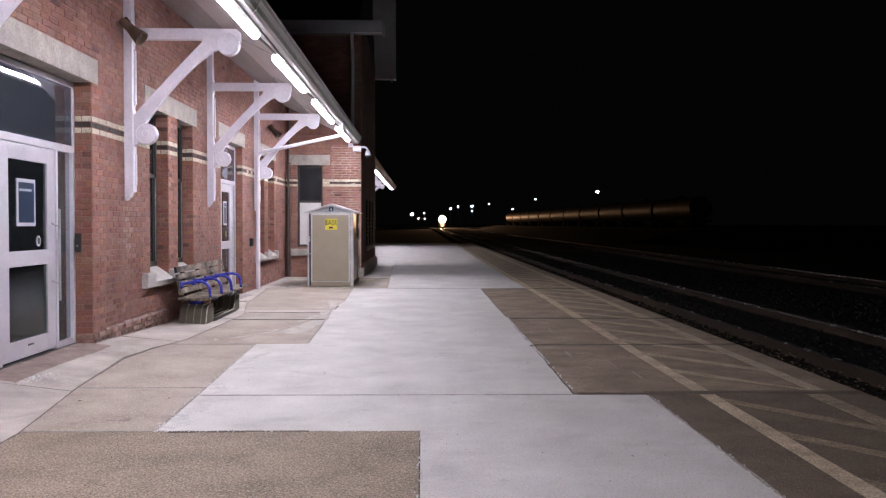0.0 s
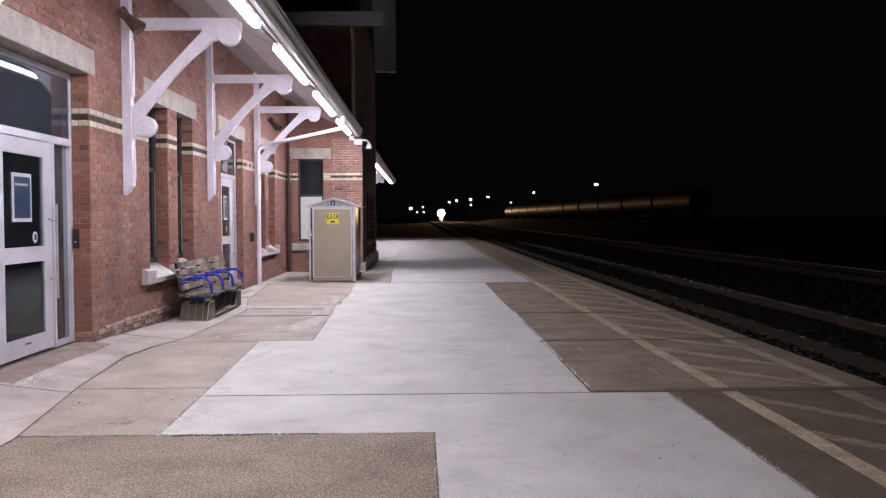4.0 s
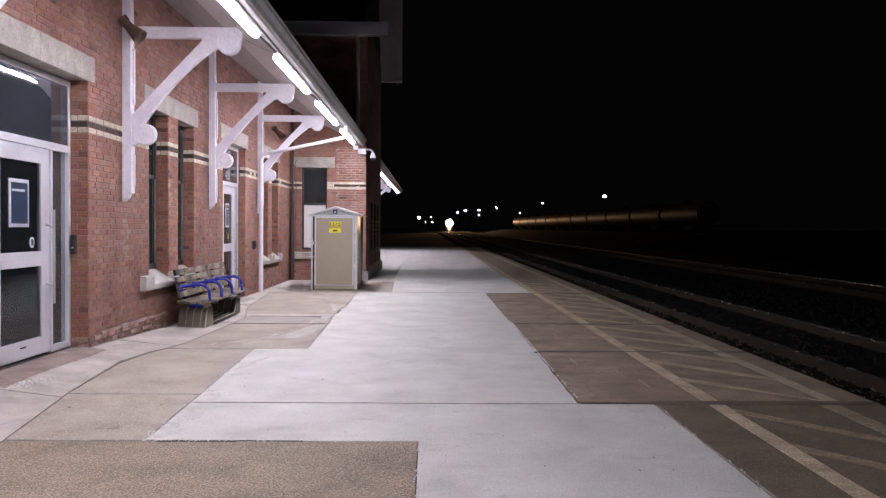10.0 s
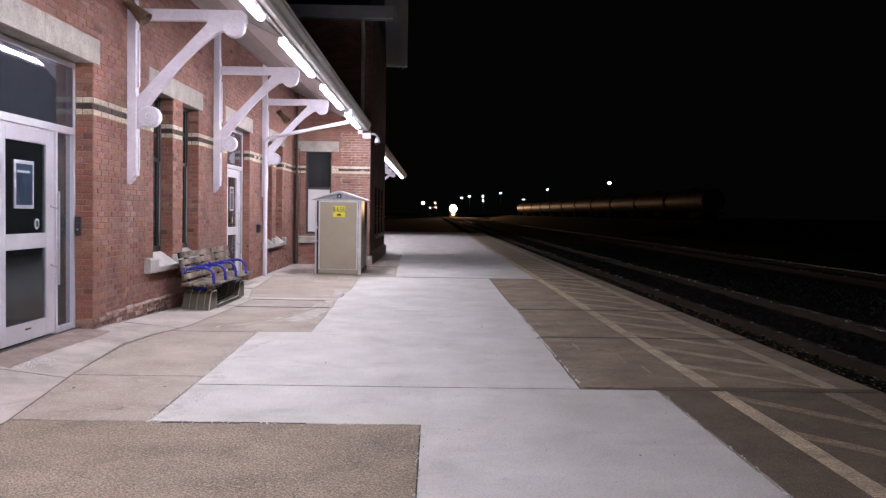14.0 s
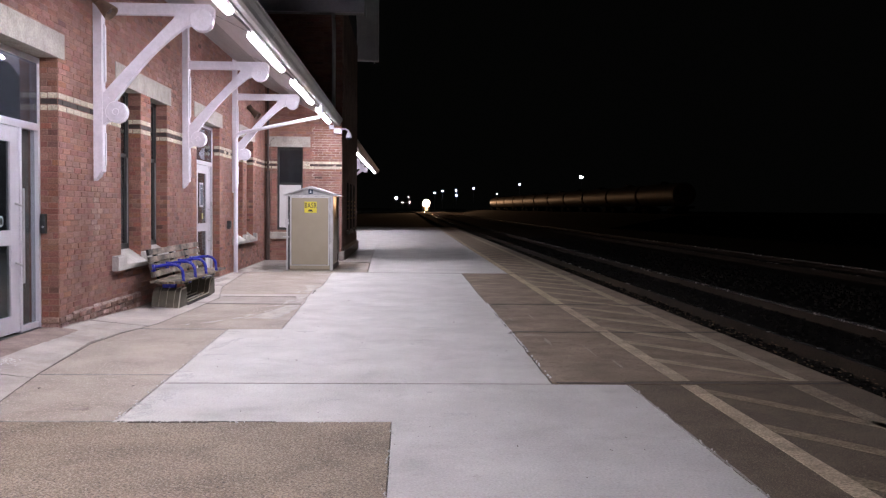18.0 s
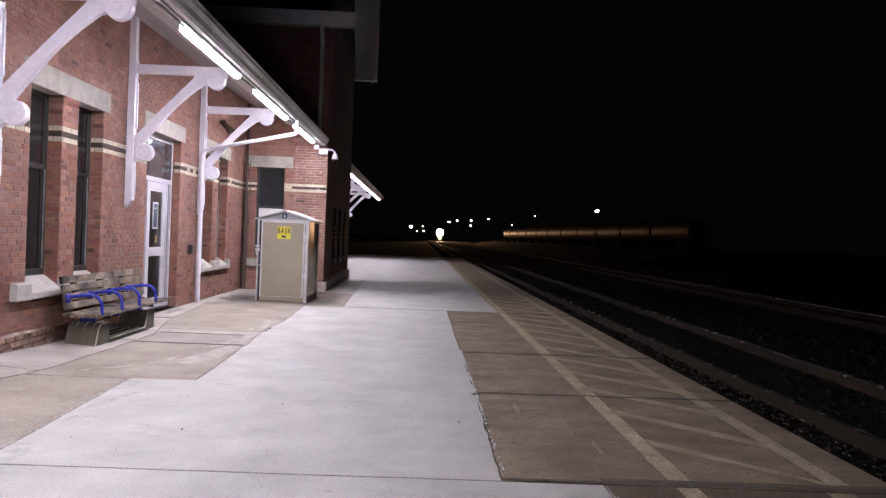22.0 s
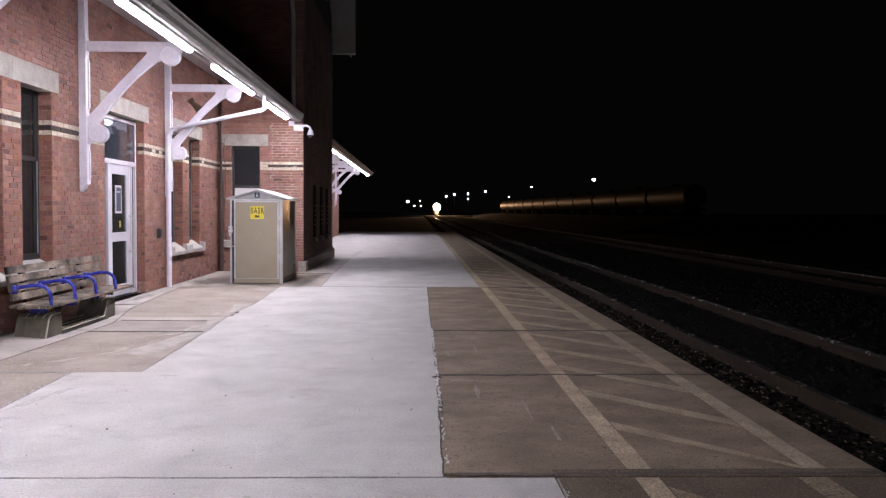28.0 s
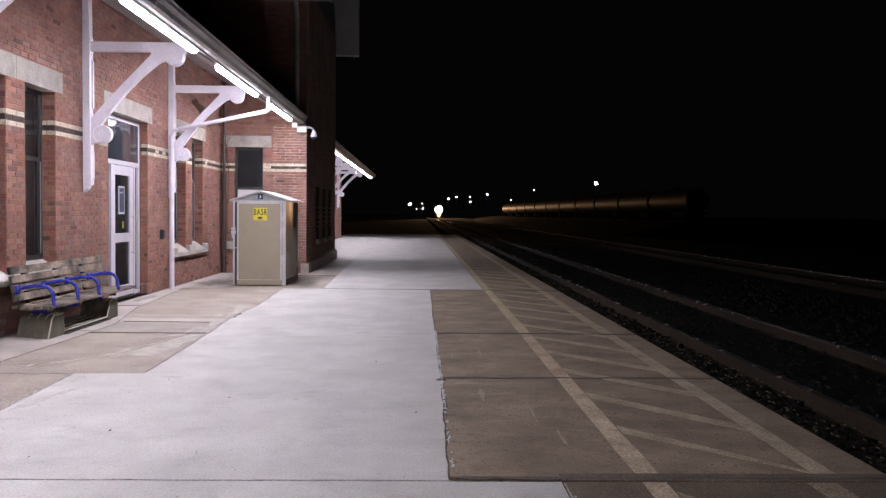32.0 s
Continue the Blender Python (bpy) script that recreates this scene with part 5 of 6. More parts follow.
cctv = empty("dome_camera", "white dome security camera on a wall box", "security camera", at=(-1.66, EY, 3.40))
part("junction_box", box(-0.16, 0.06, -0.16, -0.003, -0.06, 0.08, 0.01), M_white, cctv)
part("arm", rod([(0.0, -0.10, 0.05), (0.14, -0.12, 0.06), (0.22, -0.12, 0.02), (0.235, -0.12, -0.05)], 0.028, 12), M_white, cctv, smooth=True)
bm = bmesh.new()
bmesh.ops.create_cone(bm, cap_ends=True, segments=24, radius1=0.085, radius2=0.05, depth=0.13, matrix=Matrix.Translation((0.235, -0.12, -0.10)))
part("hood", bm, M_white, cctv, smooth=True)
bm = bmesh.new()
bmesh.ops.create_uvsphere(bm, u_segments=20, v_segments=12, radius=0.07, matrix=Matrix.Translation((0.235, -0.12, -0.17)))
part("dome", bm, M_black, cctv, "dark glass dome", True)
part("soffit_block", box(-0.28, -0.16, -0.14, -0.005, 0.06, 0.16, 0.006), M_white, cctv)


# ---- bench ----
bench = empty("bench", "weathered timber bench with blue tube armrests on concrete feet", "bench", at=(-3.2, 13.75, 0.0))
Y0, Y1 = -1.20, 1.82
# Near-black sheet on the floor puts the bench's shade into colour.
part("shade_sheet", box(-0.25, 0.215, -0.70, 0.86, 0.002, 0.010), M_bench_shade, bench, "near-black sheet standing in for shade under the bench")
for i in range(4):
    # the four precast strips of each foot step back towards the wall
    x, y = -0.185 + i * 0.115, 0.05 * (3 - i)
    near_block = [(-1.14 + y, 0.0), (-1.03 + y, 0.215), (-0.95 + y, 0.25), (-0.70 + y, 0.25), (-0.68, 0.0)]
    far_block = [(0.78 + y, 0.0), (0.80 + y, 0.05), (0.93 + y, 0.235), (1.02 + y, 0.25), (1.19, 0.25), (1.20, 0.0)]
    for foot in (near_block, far_block):
        part("concrete_foot", prism(foot, "x", x - 0.0575, x + (0.046 if i < 3 else 0.030), 0.008), M_olive, bench, "olive-grey precast concrete foot")
    rib = [(-1.150 + y, 0.0), (-1.040 + y, 0.222), (-0.955 + y, 0.260), (-0.70 + y, 0.260), (-0.665, 0.050), (0.79 + y, 0.050), (0.925 + y, 0.245), (1.02 + y, 0.260), (1.205, 0.260), (1.215, 0.0)]
    back = [(1.20, 0.0), (1.19, 0.235), (1.02 + y, 0.235), (0.945 + y, 0.222), (0.81 + y, 0.034), (-0.675, 0.034), (-0.71 + y, 0.235), (-0.94 + y, 0.235), (-1.02 + y, 0.20), (-1.13 + y, 0.0)]
    k = x + 0.047 if i < 3 else x + 0.012
    part("rib", prism(rib + back, "x", k, k + 0.011), M_rib, bench, "pale rib running from foot to foot")
for x, z in ((-0.160, 0.362), (-0.076, 0.352), (0.008, 0.352), (0.092, 0.356), (0.176, 0.362), (0.235, 0.362)):
    h = 0.032 if x < 0.2 else 0.016
    part("seat_plank", box(x - h, x + h, Y0, Y1, z - 0.017, z + 0.017, 0.006), M_wood, bench)
for k in range(4):
    bm = box(-0.018, 0.018, Y0, Y1, -0.042, 0.042, 0.006)
    bmesh.ops.transform(bm, matrix=pose(-0.168 - 0.020 * k, 0, 0.462 + 0.101 * k, 0, -11, 0), verts=bm.verts)
    part("back_plank", bm, M_wood, bench)
for y in (-0.80, 0.10, 1.00):
    part("frame_strap", rod([(0.23, y, 0.320), (-0.15, y, 0.320), (-0.195, y, 0.40), (-0.262, y, 0.79)], 0.018, 8), M_dark_frame, bench, "dark steel strap")
    part("pedestal", box(-0.12, 0.06, y - 0.05, y + 0.05, 0.255, 0.31, 0.004), M_blue, bench, "blue steel mounting plate")
    for k in range(3):
        part("plank_spacer", box(-0.196 - 0.020 * k, -0.160 - 0.020 * k, y - 0.05, y + 0.05, 0.505 + 0.101 * k, 0.520 + 0.101 * k), M_black, bench)
for y in (-1.13, -0.41, 0.31, 1.06):
    curve = [(-0.20, y, 0.560), (0.03, y, 0.600)] + arc((0.110, y, 0.476), 0.125, 90, 0, 8) + [(0.246, y, 0.372)]
    part("armrest", rod(curve, 0.021, 12), M_blue, bench, "bent blue tube armrest", True)
    part("armrest_plate", box(-0.185, -0.145, y - 0.045, y + 0.045, 0.505, 0.60, 0.004), M_blue, bench)


# ---- bicycle locker ----
locker = empty("bicycle_locker", "beige gabled bicycle locker with a steel frame", "locker", at=(-2.03, 20.46, 0.0))
L0, L1, D = -0.53, 0.50, 1.90
part("body", prism([(L0 + 0.02, 0.03), (L1 - 0.02, 0.03), (L1 - 0.02, 1.66), (L0 + 0.02, 1.66)], "y", 0.03, D, 0.004), M_box_side, locker, "bronze-coloured steel side panels")
for x, w in ((L0, 0.034), (L1 - 0.066, 0.066)):
    part("corner_post", box(x, x + w, -0.006, 0.05, 0.0, 1.66, 0.004), M_steel, locker)
    part("rear_post", box(x, x + w, D - 0.03, D + 0.006, 0.0, 1.66, 0.004), M_steel, locker)
# Black sheet puts the shade of the gaps round the door into colour.
part("gap_sheet", box(L0 + 0.035, L1 - 0.067, 0.018, 0.0295, 0.02, 1.655), M_black, locker, "black sheet for the shaded gap round the door")
part("door_panel", box(L0 + 0.108, L1 - 0.108, 0.004, 0.017, 0.13, 1.61, 0.003), M_box_door, locker, "plain beige enamel door")
part("kick_plate", box(L0 + 0.076, L1 - 0.074, -0.002, 0.017, 0.02, 0.112, 0.003), M_box_door, locker)
part("kick_trim", box(L0 + 0.076, L1 - 0.074, -0.005, 0.017, 0.113, 0.1255, 0.002), M_steel, locker)
for x in (L0 + 0.076, L1 - 0.107):
    part("door_stile", box(x, x + 0.031, -0.003, 0.017, 0.126, 1.611, 0.002), M_steel, locker)
part("door_rail", box(L0 + 0.076, L1 - 0.074, -0.003, 0.017, 1.612, 1.645, 0.003), M_steel, locker)
part("gable", prism([(L0 - 0.02, 1.66), (L1 + 0.02, 1.66), (0.0, 1.84)], "y", 0.03, 0.05), M_bead, locker, "grey gable panel")
part("gable_rail", box(L0 - 0.015, L1 + 0.015, 0.0, 0.03, 1.648, 1.672, 0.002), M_steel, locker)
for s in (-1, 1):
    part("roof_sheet", prism([(0.0, 1.850), (s * 0.60, 1.660), (s * 0.60, 1.682), (0.0, 1.878)], "y", -0.05, D + 0.05, 0.004), M_steel, locker, "pale folded roof sheet")
    part("gable_trim", prism([(0.0, 1.822), (s * 0.54, 1.660), (s * 0.57, 1.666), (0.0, 1.848)], "y", 0.0, 0.03), M_steel, locker)
part("gable_plate", box(-0.05, 0.05, 0.010, 0.02, 1.70, 1.80), M_poster, locker, "small blue gable plate")
part("gable_plate_mark", prism([(-0.025, 1.715), (0.0, 1.785), (0.025, 1.715), (0.0, 1.735)], "y", 0.007, 0.010), M_poster_text, locker)
for z in (0.52, 1.28):
    part("hinge", box(L1 - 0.10, L1 - 0.035, -0.012, 0.012, z, z + 0.07, 0.003), M_steel, locker)
part("skirt", box(L1 - 0.018, L1 - 0.004, 0.06, D - 0.04, 0.012, 0.115, 0.003), M_pipe_dark, locker, "dark skirt along the base")
part("latch_bar", box(L0 - 0.07, L0 + 0.09, -0.03, -0.012, 0.735, 0.755, 0.003), M_steel, locker)
part("hasp", box(L0 - 0.03, L0 + 0.06, -0.035, 0.0, 1.02, 1.08, 0.004), M_steel, locker)
part("padlock", box(L0 - 0.015, L0 + 0.035, -0.05, -0.02, 0.94, 1.01, 0.008), M_steel, locker)
part("shackle", rod(arc((L0 + 0.01, -0.035, 1.01), 0.02, 0, 180, 8), 0.005, 6), M_steel, locker)
part("lock_eye", box(L0 - 0.03, L0 + 0.05, -0.03, 0.0, 1.10, 1.14, 0.004), M_steel, locker)
sign = part("sign", box(-0.135, 0.135, -0.001, 0.0035, 1.285, 1.53, 0.0), M_sign, locker, "yellow sign with black lettering")


def lettering(text, size, at, parent, material, rot=(90, 0, 0)):
    curve = bpy.data.curves.new("lettering", "FONT")
    curve.body, curve.size, curve.align_x, curve.extrude = text, size, "CENTER", 0.001
    curve.offset = 0.003
    curve.space_character = 1.25
    tmp = new("tmp", curve)
    me = bpy.data.meshes.new_from_object(tmp.evaluated_get(bpy.context.evaluated_depsgraph_get()))
    bpy.data.objects.remove(tmp)
    me.materials.clear()
    me.materials.append(material)
    ob = new("lettering", me)
    ob.parent = parent
    ob.matrix_basis = pose(*at, *rot)
    return ob


word = lettering("BASR", 0.165, (0, -0.0015, 1.392), sign, M_black)
word.scale = (0.60, 1.0, 1)
part("number_bars", box(-0.045, 0.04, -0.002, -0.001, 1.32, 1.355), M_black, sign)
part("number_bars", box(-0.055, 0.055, -0.002, -0.001, 1.308, 1.315), M_black, sign)


# ---- main roofs over the station's two wings ----
for a, b in ((-14.2, EY + 0.2), (BY - 0.2, 57.6)):
    roof = empty("station_roof", "dark shingled pitched roof of the station", "roof", "roofs of the two wings", (-8.0, a, 5.2))
    n = b - a
    for side in (-1, 1):
        part("roof_slope", prism([(side * 4.15, 0.0), (side * 4.15, 0.12), (0.0, 2.3), (0.0, 2.18)], "y", 0.0, n), M_roof, roof)
    for k in (0.02, n - 0.14):
        part("gable_boarding", prism([(-4.0, 0.0), (4.0, 0.0), (0.0, 2.12)], "y", k, k + 0.12), M_soffit_grey, roof)
    part("ridge_cap", prism([(-0.12, 2.26), (0.12, 2.26), (0.0, 2.36)], "y", 0.0, n), M_roof, roof)


# ---- upper part of the block: eaves, far gable ----
eave = empty("block_roof", "dark roof of the block with pale boxed eaves", "roof", at=(-6.5, 28.5, 6.5))
part("fascia", box(-5.5, 5.47, -4.62, -4.50, -0.08, 0.24, 0.01), M_white, eave, "pale boxed eave and gutter")
part("soffit", box(-5.5, 5.44, -4.50, -4.14, -0.06, -0.02), M_soffit_grey, eave)
part("roof_slope", prism([(-4.50, 0.245), (4.3, 0.245), (0.0, 3.4)], "x", -5.5, 4.86), M_roof, eave)
part("barge_end", box(4.80, 5.50, 3.24, 3.50, -0.07, 3.2, 0.01), M_soffit, eave, "grey boarded gable return")
part("barge_edge", box(5.50, 5.60, 3.20, 3.54, -0.075, 3.2, 0.008), M_soffit, eave)
part("barge_pin", rod([(5.46, 3.28, -0.06), (5.46, 3.28, -0.17)], 0.02, 8), M_gutter, eave)
part("gutter_outlet", rod([(5.50, -4.60, 0.10), (5.50, -4.60, -0.18)], 0.035, 10), M_gutter, eave)
tagged(part("upper_downpipe", rod([(-1.83, EY - 0.30, 6.42), (-1.83, EY - 0.30, 6.30), (-1.83, EY - 0.09, 6.05), (-1.83, EY - 0.09, 3.78)], 0.05, 12), M_gutter), "grey upper downpipe on the block's wall", "downpipe")

# narrow dark lights on the block's trackside face, lamp glints made as gold pieces
for i in range(3):
    y = 26.65 + i * 1.62
    light = empty("slot_window", "narrow dark window with gold glint pieces and a stone sill", "window", "slot windows in the block's side", (BX, y, 0.70))
    part("slot_frame", box(0.004, 0.016, -0.32, 0.32, 0.06, 1.42, 0.003), M_matt_black, light)
    part("slot_pane", box(0.016, 0.020, -0.26, 0.26, 0.12, 1.36), M_matt_black, light)
    part("slot_sill", prism([(0.004, -0.06), (0.075, -0.06), (0.065, 0.02), (0.004, 0.06)], "y", -0.30, 0.30), M_stone, light, "small sloped stone sill")
    for k in range(5):
        for side in (-0.12, 0.12):
            # Gold pieces stand in for lamp reflections on the panes.
            part("pane_glint", prism([(0.020, 0.37), (0.034, 0.376), (0.034, 0.392), (0.020, 0.398)], "y", side - 0.016, side + 0.016), M_glint, light, "small gold piece standing in for a lamp's glint").location.z = k * 0.125
plinth = empty("block_plinth", "stone plinth along the block's foot", "plinth", at=(BX, EY, 0.0))
part("plinth_corner", box(-0.12, 0.075, -0.075, 0.30, 0.0, 0.24, 0.012), M_stone, plinth, "pale corner plinth stone")
part("plinth_run", prism([(0.0, 0.0), (0.075, 0.0), (0.075, 0.26), (0.0, 0.33)], "y", 0.302, BY - EY + 0.02), M_pipe_dark, plinth)


# ---- far away: locomotive, tank cars, yard lamps ----
loco = empty("locomotive", "distant locomotive with its headlight lit", "locomotive", at=(8.7, 398.0, -0.17))
part("hood", prism([(-1.4, 1.3), (1.4, 1.3), (1.4, 3.4), (1.0, 4.4), (-1.0, 4.4), (-1.4, 3.4)], "y", 2.4, 19, 0.05), M_tank, loco)
part("nose", box(-1.2, 1.2, 0.2, 2.4, 1.2, 3.2, 0.15), M_tank, loco)
part("pilot", prism([(-1.5, 0.2), (1.5, 0.2), (1.4, 1.2), (-1.4, 1.2)], "y", 0, 0.4, 0.03), M_black, loco)
part("underframe", box(-1.4, 1.4, 0.3, 19, 0.35, 1.3, 0.05), M_black, loco)
# Disc radius takes in the headlight's glare.
part("headlight", disc((0.0, -0.1, 3.6), "y", 1.55, 0.12, 24), M_head, loco, "headlight disc drawn as wide as its glare")
# Added glow in place of the glint on the rails; no lamp here.
part("lower_glint", disc((0.0, -0.1, 1.15), "y", 0.75, 0.12, 24), M_lower_glint, loco, "glowing disc standing in for the glint below the headlight")


def tank_car(at, turn):
    top = empty("tank_car", "dark tank car standing in a row on the siding", "tank car", "row of tank cars", at)
    bm = disc((0, 0, 2.55), "y", 1.5, 16.7, 36, 0.10)
    part("tank", bm, M_tank, top, smooth=True)
    part("dome", disc((0, 0, 4.1), "z", 0.5, 0.5, 20, 0.05), M_tank, top)
    part("walkway", box(-0.7, 0.7, -1.6, 1.6, 4.05, 4.12), M_earth, top)
    for s in (-1, 1):
        part("end_sill", box(-1.3, 1.3, s * 8.0 - 0.5, s * 8.0 + 0.5, 0.75, 1.05, 0.03), M_earth, top)
        part("bogie_frame", box(-1.05, 1.05, s * 5.9 - 1.2, s * 5.9 + 1.2, 0.35, 0.75, 0.06), M_earth, top)
        for k in (-0.85, 0.85):
            part("wheelset", disc((0, s * 5.9 + k, 0.42), "x", 0.42, 1.7, 24), M_earth, top)
    top.rotation_euler = (0, 0, radians(turn))
    return top


car = tank_car((35.0, 124.0, 0.95), 1.7)
for i in range(1, 11):
    y = 124.0 + 17.6 * i
    copy_thing(car, pose(35.0 - 0.030 * 17.6 * i, y, 0.95, 0, 0, 1.7))

tagged(part("crossing_road", box(-30.0, 60.0, 338.0, 352.0, -0.41, -0.06), M_walkway), "pale road of the far level crossing", "road", kind="structure")
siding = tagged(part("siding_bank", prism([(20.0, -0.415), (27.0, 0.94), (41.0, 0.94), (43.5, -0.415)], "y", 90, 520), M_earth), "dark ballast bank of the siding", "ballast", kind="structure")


def yard_lamp(x, y, z, r, material):
    top = empty("yard_lamp", "distant lit yard lamp on a tall pole", "street lamp", "lamps of the rail yard", (x, y, -0.42))
    part("pole", rod([(0, 0.4, 0), (0, 0.4, z + 0.42)], 0.09, 8), M_black, top)
    part("arm", rod([(0, 0.4, z + 0.5), (0, 0.0, z + 0.46)], 0.08, 6), M_black, top)
    bm = bmesh.new()
    bmesh.ops.create_uvsphere(bm, u_segments=16, v_segments=10, radius=r, matrix=Matrix.Translation((0, 0, z + 0.42)) @ Matrix.Diagonal((1, 1, 0.75, 1)))
    part("lamp_head", bm, material, top, "glowing lamp head sized with its bloom", True)
    return top


# Head radii include the bloom round each lamp.
for x, z, r, m in ((-3.3, 4.6, 0.55, M_yard), (9.2, 6.4, 0.34, M_yard), (11.7, 7.0, 0.36, M_yard), (16.1, 7.25, 0.33, M_yard), (16.2, 5.6, 0.26, M_yard), (21.8, 8.05, 0.30, M_yard),
                   (29.4, 6.3, 0.24, M_yard), (36.8, 9.5, 0.30, M_yard), (57.0, 12.0, 0.72, M_yard), (0.6, 4.85, 0.2, M_yard_warm), (-1.2, 3.2, 0.2, M_yard_warm), (1.0, 3.2, 0.22, M_yard_warm), (-27.0, 3.6, 0.22, M_yard)):
    yard_lamp(3.0 * x, 900.0, 1.42 + 3.0 * (z - 1.42), 2.4 * r, m)


# ---- bricks ----
def courses(u0, u1, z0, z1, holes, seed, pattern=None):
    """Bricks of a running bond as (start, end, course) within the limits and clear of the holes."""
    rnd = random.Random(seed)
    out = []
    for c in range(int(round(z0 / COURSE)), int(round(z1 / COURSE))):
        low = c * COURSE
        mid = low + COURSE / 2
        gaps = sorted((a, b) for a, b, h0, h1 in holes if h0 - 0.01 < mid < h1 + 0.01)
        spans, at = [], u0
        for a, b in gaps:
            if a > at:
                spans.append((at, a))
            at = max(at, b)
        if at < u1:
            spans.append((at, u1))
        start = -40 * BRICK_LONG + (BRICK_LONG / 2 if c % 2 else 0) + 0.3 * BRICK_LONG * (c % 6 == 4)
        for a, b in spans:
            k = math.floor((a - start) / BRICK_LONG)
            while start + k * BRICK_LONG < b:
                p = max(a, start + k * BRICK_LONG) + 0.0045
                q = min(b, start + (k + 1) * BRICK_LONG) - 0.0045
                if q - p > 0.03:
                    out.append((p, q, c, rnd.random()))
                k += 1
    return out


def brick_mesh(name, bricks, to_world, material, parent, kind="stuff", seed=1, label="", out=0.0025, uneven=0.004):
    """All the given bricks as proud boxes in one mesh. to_world(u, d, z): d is the height above the wall's face."""
    rnd = random.Random(seed)
    verts, faces = [], []
    for p, q, c, f in bricks:
        d = out + uneven * rnd.random()
        low, high = c * COURSE + 0.004 + 0.001 * rnd.random(), (c + 1) * COURSE - 0.004
        k = len(verts)
        e = 0.003
        w = lambda: rnd.uniform(-0.003, 0.003)
        p, q, low, high = p + w() * 0.6, q + w() * 0.6, low + w() * 0.5, high + w() * 0.5
        verts += [to_world(p, 0, low), to_world(q, 0, low), to_world(q, 0, high), to_world(p, 0, high),
                  to_world(p + e + w(), d, low + e + w()), to_world(q - e + w(), d + 0.7 * w(), low + e + w()), to_world(q - e + w(), d, high - e + w()), to_world(p + e + w(), d + 0.7 * w(), high - e + w())]
        faces += [(k + 4, k + 5, k + 6, k + 7)] + [(k + i, k + (i + 1) % 4, k + 4 + (i + 1) % 4, k + 4 + i) for i in range(4)]
    ob = link_mesh(name, verts, faces, material, parent, label)
    ob["kind"] = kind
    return ob


BAND = {37: "pale", 38: "black", 39: "pale"}


def lay(prefix, bricks, to_world, parent, seed, base=2, corners=()):
    """Sorts bricks into red field, orange corners, burnt ones, cream and black band and worn base, each one mesh."""
    rest = [b for b in bricks if b[2] not in BAND and (b[2] > base or b[0] >= 12.75)]
    quoin = [b for b in rest if any(min(abs(b[0] - u), abs(b[1] - u)) < 0.13 and low < (b[2] + 0.5) * COURSE < high for u, low, high in corners) and b[3] < 0.8]
    quoin += [b for b in rest if b not in set(quoin) and b[2] < 18 and 0.30 < b[3] < 0.30 + 0.30 * (1 - b[2] / 18)] if corners and prefix == "field_brick" else []
    burnt = [b for b in rest if b[3] > (0.90 if b[0] > 19.0 and b[2] < 9 else 0.982)]
    burnt = [b for b in burnt if b not in set(quoin)]
    apart = set(quoin) | set(burnt)
    brick_mesh(prefix, [b for b in rest if b not in apart], to_world, M_brick, parent, seed=seed)
    if quoin:
        brick_mesh("corner_brick", quoin, to_world, M_quoin, parent, seed=seed + 4, label="brighter orange-red bricks")
    if burnt:
        brick_mesh("burnt_brick", burnt, to_world, M_burnt, parent, seed=seed + 5, label="dark burnt bricks")
    worn = [b for b in bricks if b[2] <= base and b[0] < 12.75]
    if worn:
        brick_mesh("worn_brick", worn, to_world, M_old_brick, parent, seed=seed + 1, label="worn pale-stained base bricks", out=0.012, uneven=0.022)
    pale = [b for b in bricks if BAND.get(b[2]) == "pale" or (BAND.get(b[2]) == "black" and b[3] < 0.07)]
    dark = [b for b in bricks if BAND.get(b[2]) == "black" and b[3] >= 0.07]
    if pale:
        brick_mesh("band_brick", pale, to_world, M_pale_brick, parent, seed=seed + 2, label="cream band bricks")
    if dark:
        brick_mesh("band_brick", dark, to_world, M_black_brick, parent, seed=seed + 3, label="black band bricks")


# newer pale pointing on the corner of the block
part("pale_pointing", box(-2.40, BX - 0.004, EY - 0.002, EY + 0.002, 0.32, 3.52), M_pointing, wall_block_end, "pale newer mortar between the bricks")
west = lambda u, d, z: (WX + d, u, z)
HOLES = [(a, b, low, high) for a, b, low, high in OPENINGS]
HOLES += [(7.20, 10.07, 2.98, 3.245), (11.84, 14.63, 2.98, 3.245), (16.23, 18.70, 2.98, 3.245), (19.93, 22.72, 2.98, 3.245), (11.68, 14.58, 0.57, 0.76), (19.78, 22.68, 0.57, 0.76)]
field = courses(-13.0, EY - 0.004, 0.0, 4.95, HOLES, 4)
near = [b for b in field if 9.89 <= b[0] and b[1] <= 12.05 and 3 <= b[2] < 37]
near = sorted(near, key=lambda b: (b[0] > 11.84, b[2]))[:300]
chosen = set(near)
CORNERS = [(u, low, high) for a, b, low, high in OPENINGS for u in (a, b)]
lay("field_brick", [b for b in field if b not in chosen and b[1] < 15.5], west, wall_west, 10, 2, CORNERS)
lay("field_brick", [b for b in field if b not in chosen and b[1] >= 15.5], west, wall_west, 11, -1, CORNERS)

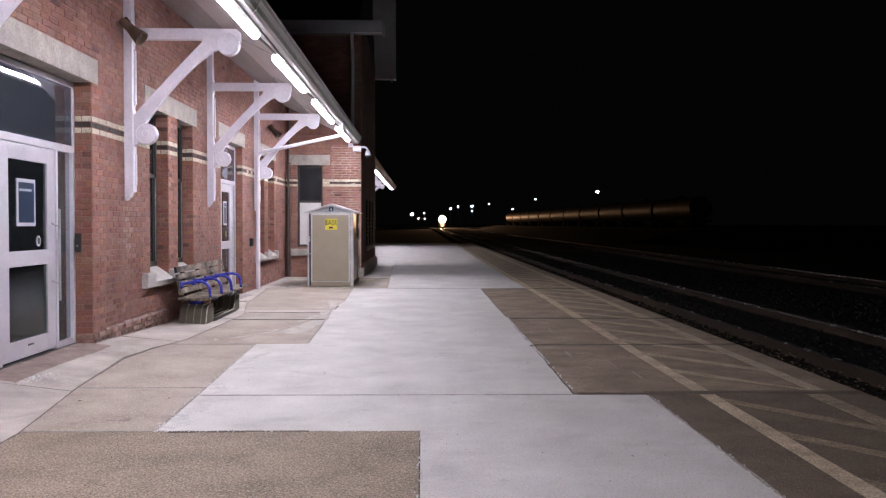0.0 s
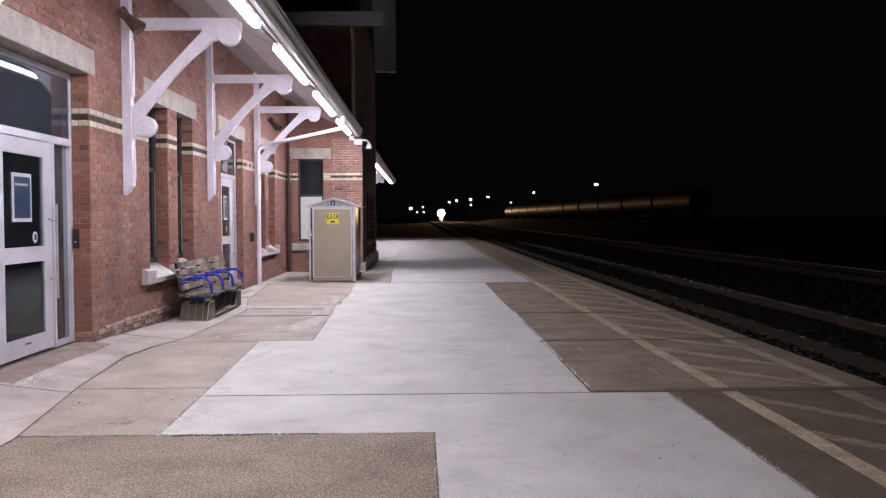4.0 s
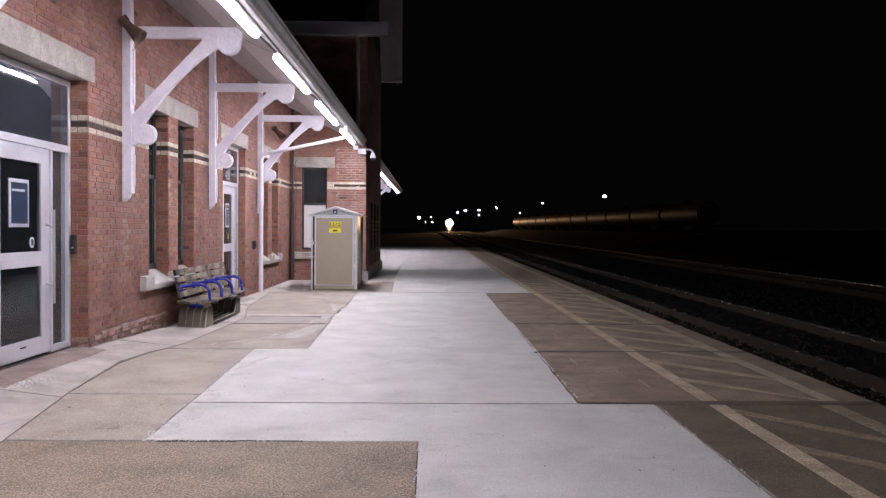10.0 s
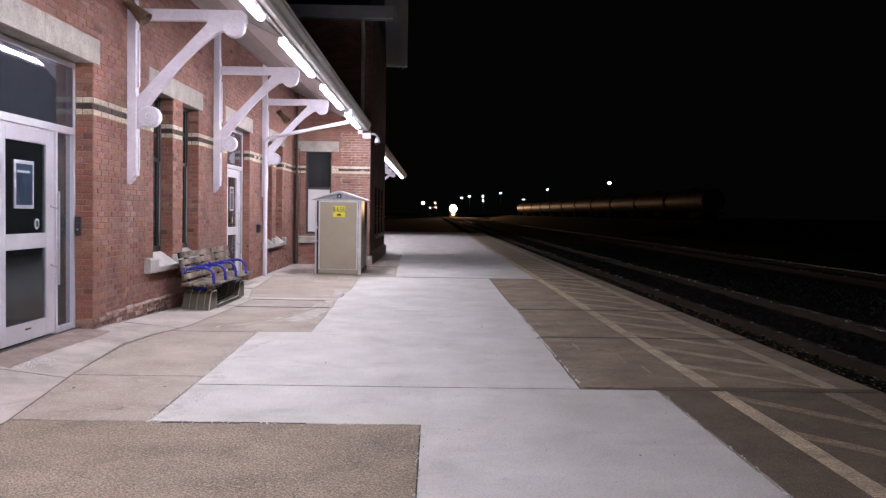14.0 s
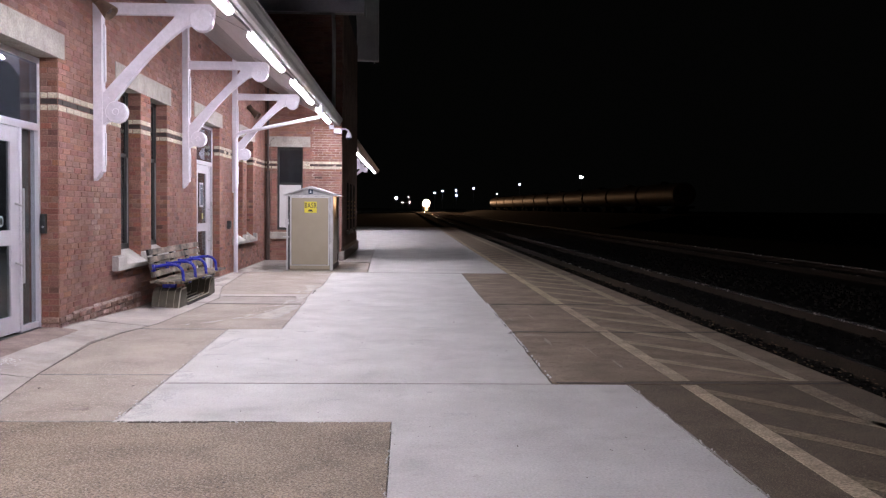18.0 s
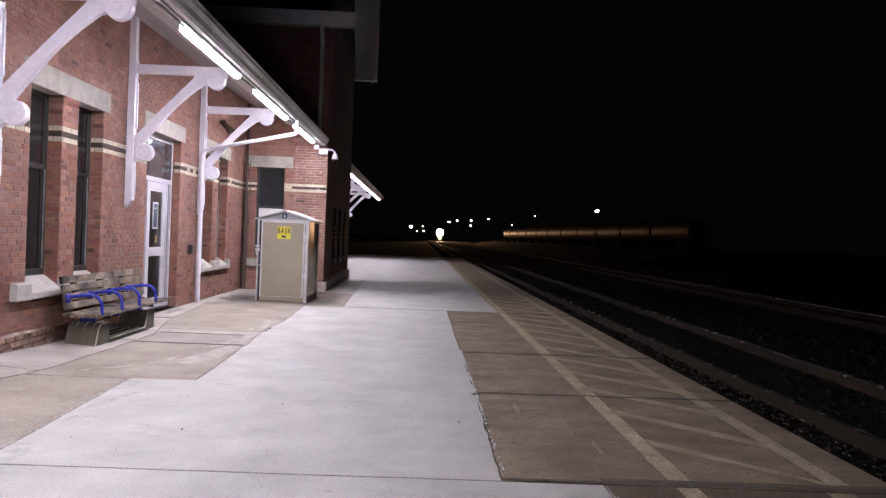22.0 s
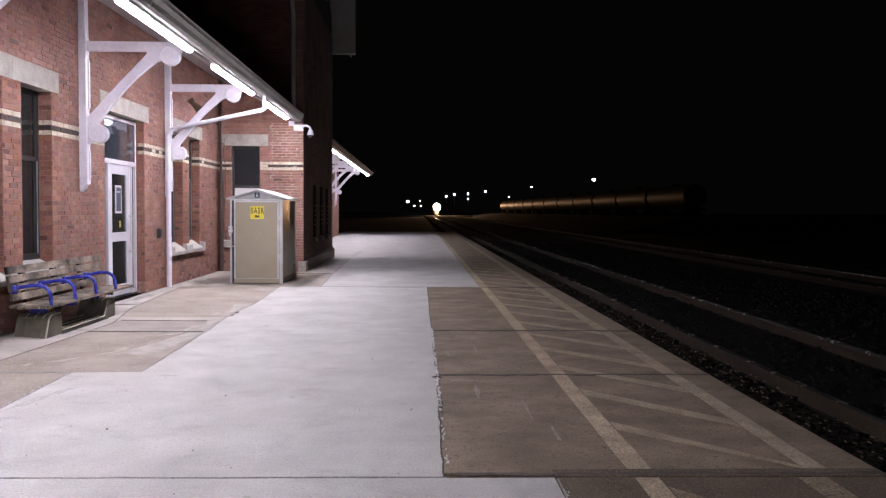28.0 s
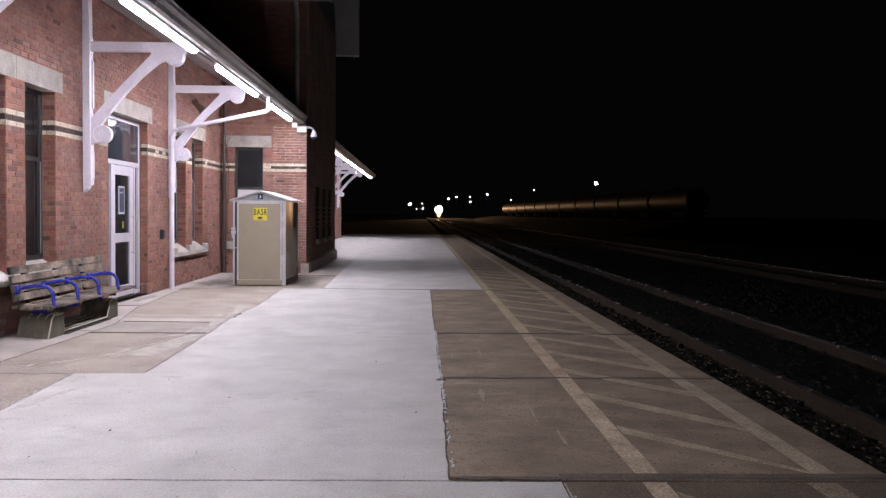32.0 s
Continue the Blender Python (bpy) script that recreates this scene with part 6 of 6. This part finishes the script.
# crumbling mortar ledge on the base courses
rnd = random.Random(23)
y = 9.92
while y < 12.7:
    run = rnd.uniform(0.10, 0.34)
    if rnd.random() < 0.85:
        d, h = rnd.uniform(0.020, 0.036), rnd.uniform(0.012, 0.034)
        part("mortar_ledge", prism([(WX + 0.001, 0.184), (WX + d, 0.186), (WX + d * 0.8, 0.196 + h * 0.3), (WX + 0.006, 0.196 + h), (WX + 0.001, 0.196 + h)], "y", y, y + run - 0.01, 0.003), M_crumb, wall_west, "crumbling pale mortar on the base courses")
    y += run

# jambs of the openings, both sides
for a, b, low, high in OPENINGS:
    deep = 0.19 if a == DOOR_1[0] else 0.14 if a == DOOR_2[0] else 0.17
    for u, s in ((b, -1), (a, 1)):
        lay("jamb_brick", courses(0.0, deep, low, high, [], 20), lambda p, d, z, u=u, s=s: (WX - p, u + s * d, z), wall_west, 30, 2, [(0.0, low, high)])

end = lambda u, d, z: (u, EY - d, z)
lay("field_brick", courses(WX + 0.012, BX, 0.0, 6.4, [END_WINDOW, (-3.58, -2.44, 2.99, 3.255), (-3.59, -2.45, 0.57, 0.80)], 5), end, wall_block_end, 40, -1)
lay("jamb_brick", courses(0.0, 0.14, 0.8, 2.99, [], 20), lambda p, d, z: (-3.32 + d, EY + p, z), wall_block_end, 45)
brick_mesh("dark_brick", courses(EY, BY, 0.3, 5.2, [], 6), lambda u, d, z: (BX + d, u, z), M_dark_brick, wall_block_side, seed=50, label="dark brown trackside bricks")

shared = {}
rnd = random.Random(9)
for p, q, c, f in near:
    limed = abs((p + q) / 2 - 11.12) < 0.16 and 15 <= c <= 25 and rnd.random() < 0.75
    key = (round(q - p, 2), rnd.randrange(3), "limed" if limed else "corner" if p < 10.02 and f < 0.8 else "plain")
    if key not in shared:
        w, h = key[0] / 2, COURSE / 2 - 0.004
        d = 0.003 + 0.0015 * key[1]
        v = [(0, -w, -h), (0, w, -h), (0, w, h), (0, -w, h), (d, -w + 0.003, -h + 0.003), (d, w - 0.003, -h + 0.003), (d + 0.001, w - 0.003, h - 0.003), (d, -w + 0.003, h - 0.003)]
        me = bpy.data.meshes.new("brick")
        me.from_pydata(v, [], [(4, 5, 6, 7)] + [(i, (i + 1) % 4, 4 + (i + 1) % 4, 4 + i) for i in range(4)])
        me.materials.append({"limed": M_limed, "corner": M_quoin_piece, "plain": M_brick_piece}[key[2]])
        shared[key] = me
    ob = new("brick", shared[key])
    ob.parent = wall_west
    ob.location = (WX, (p + q) / 2, (c + 0.5) * COURSE)
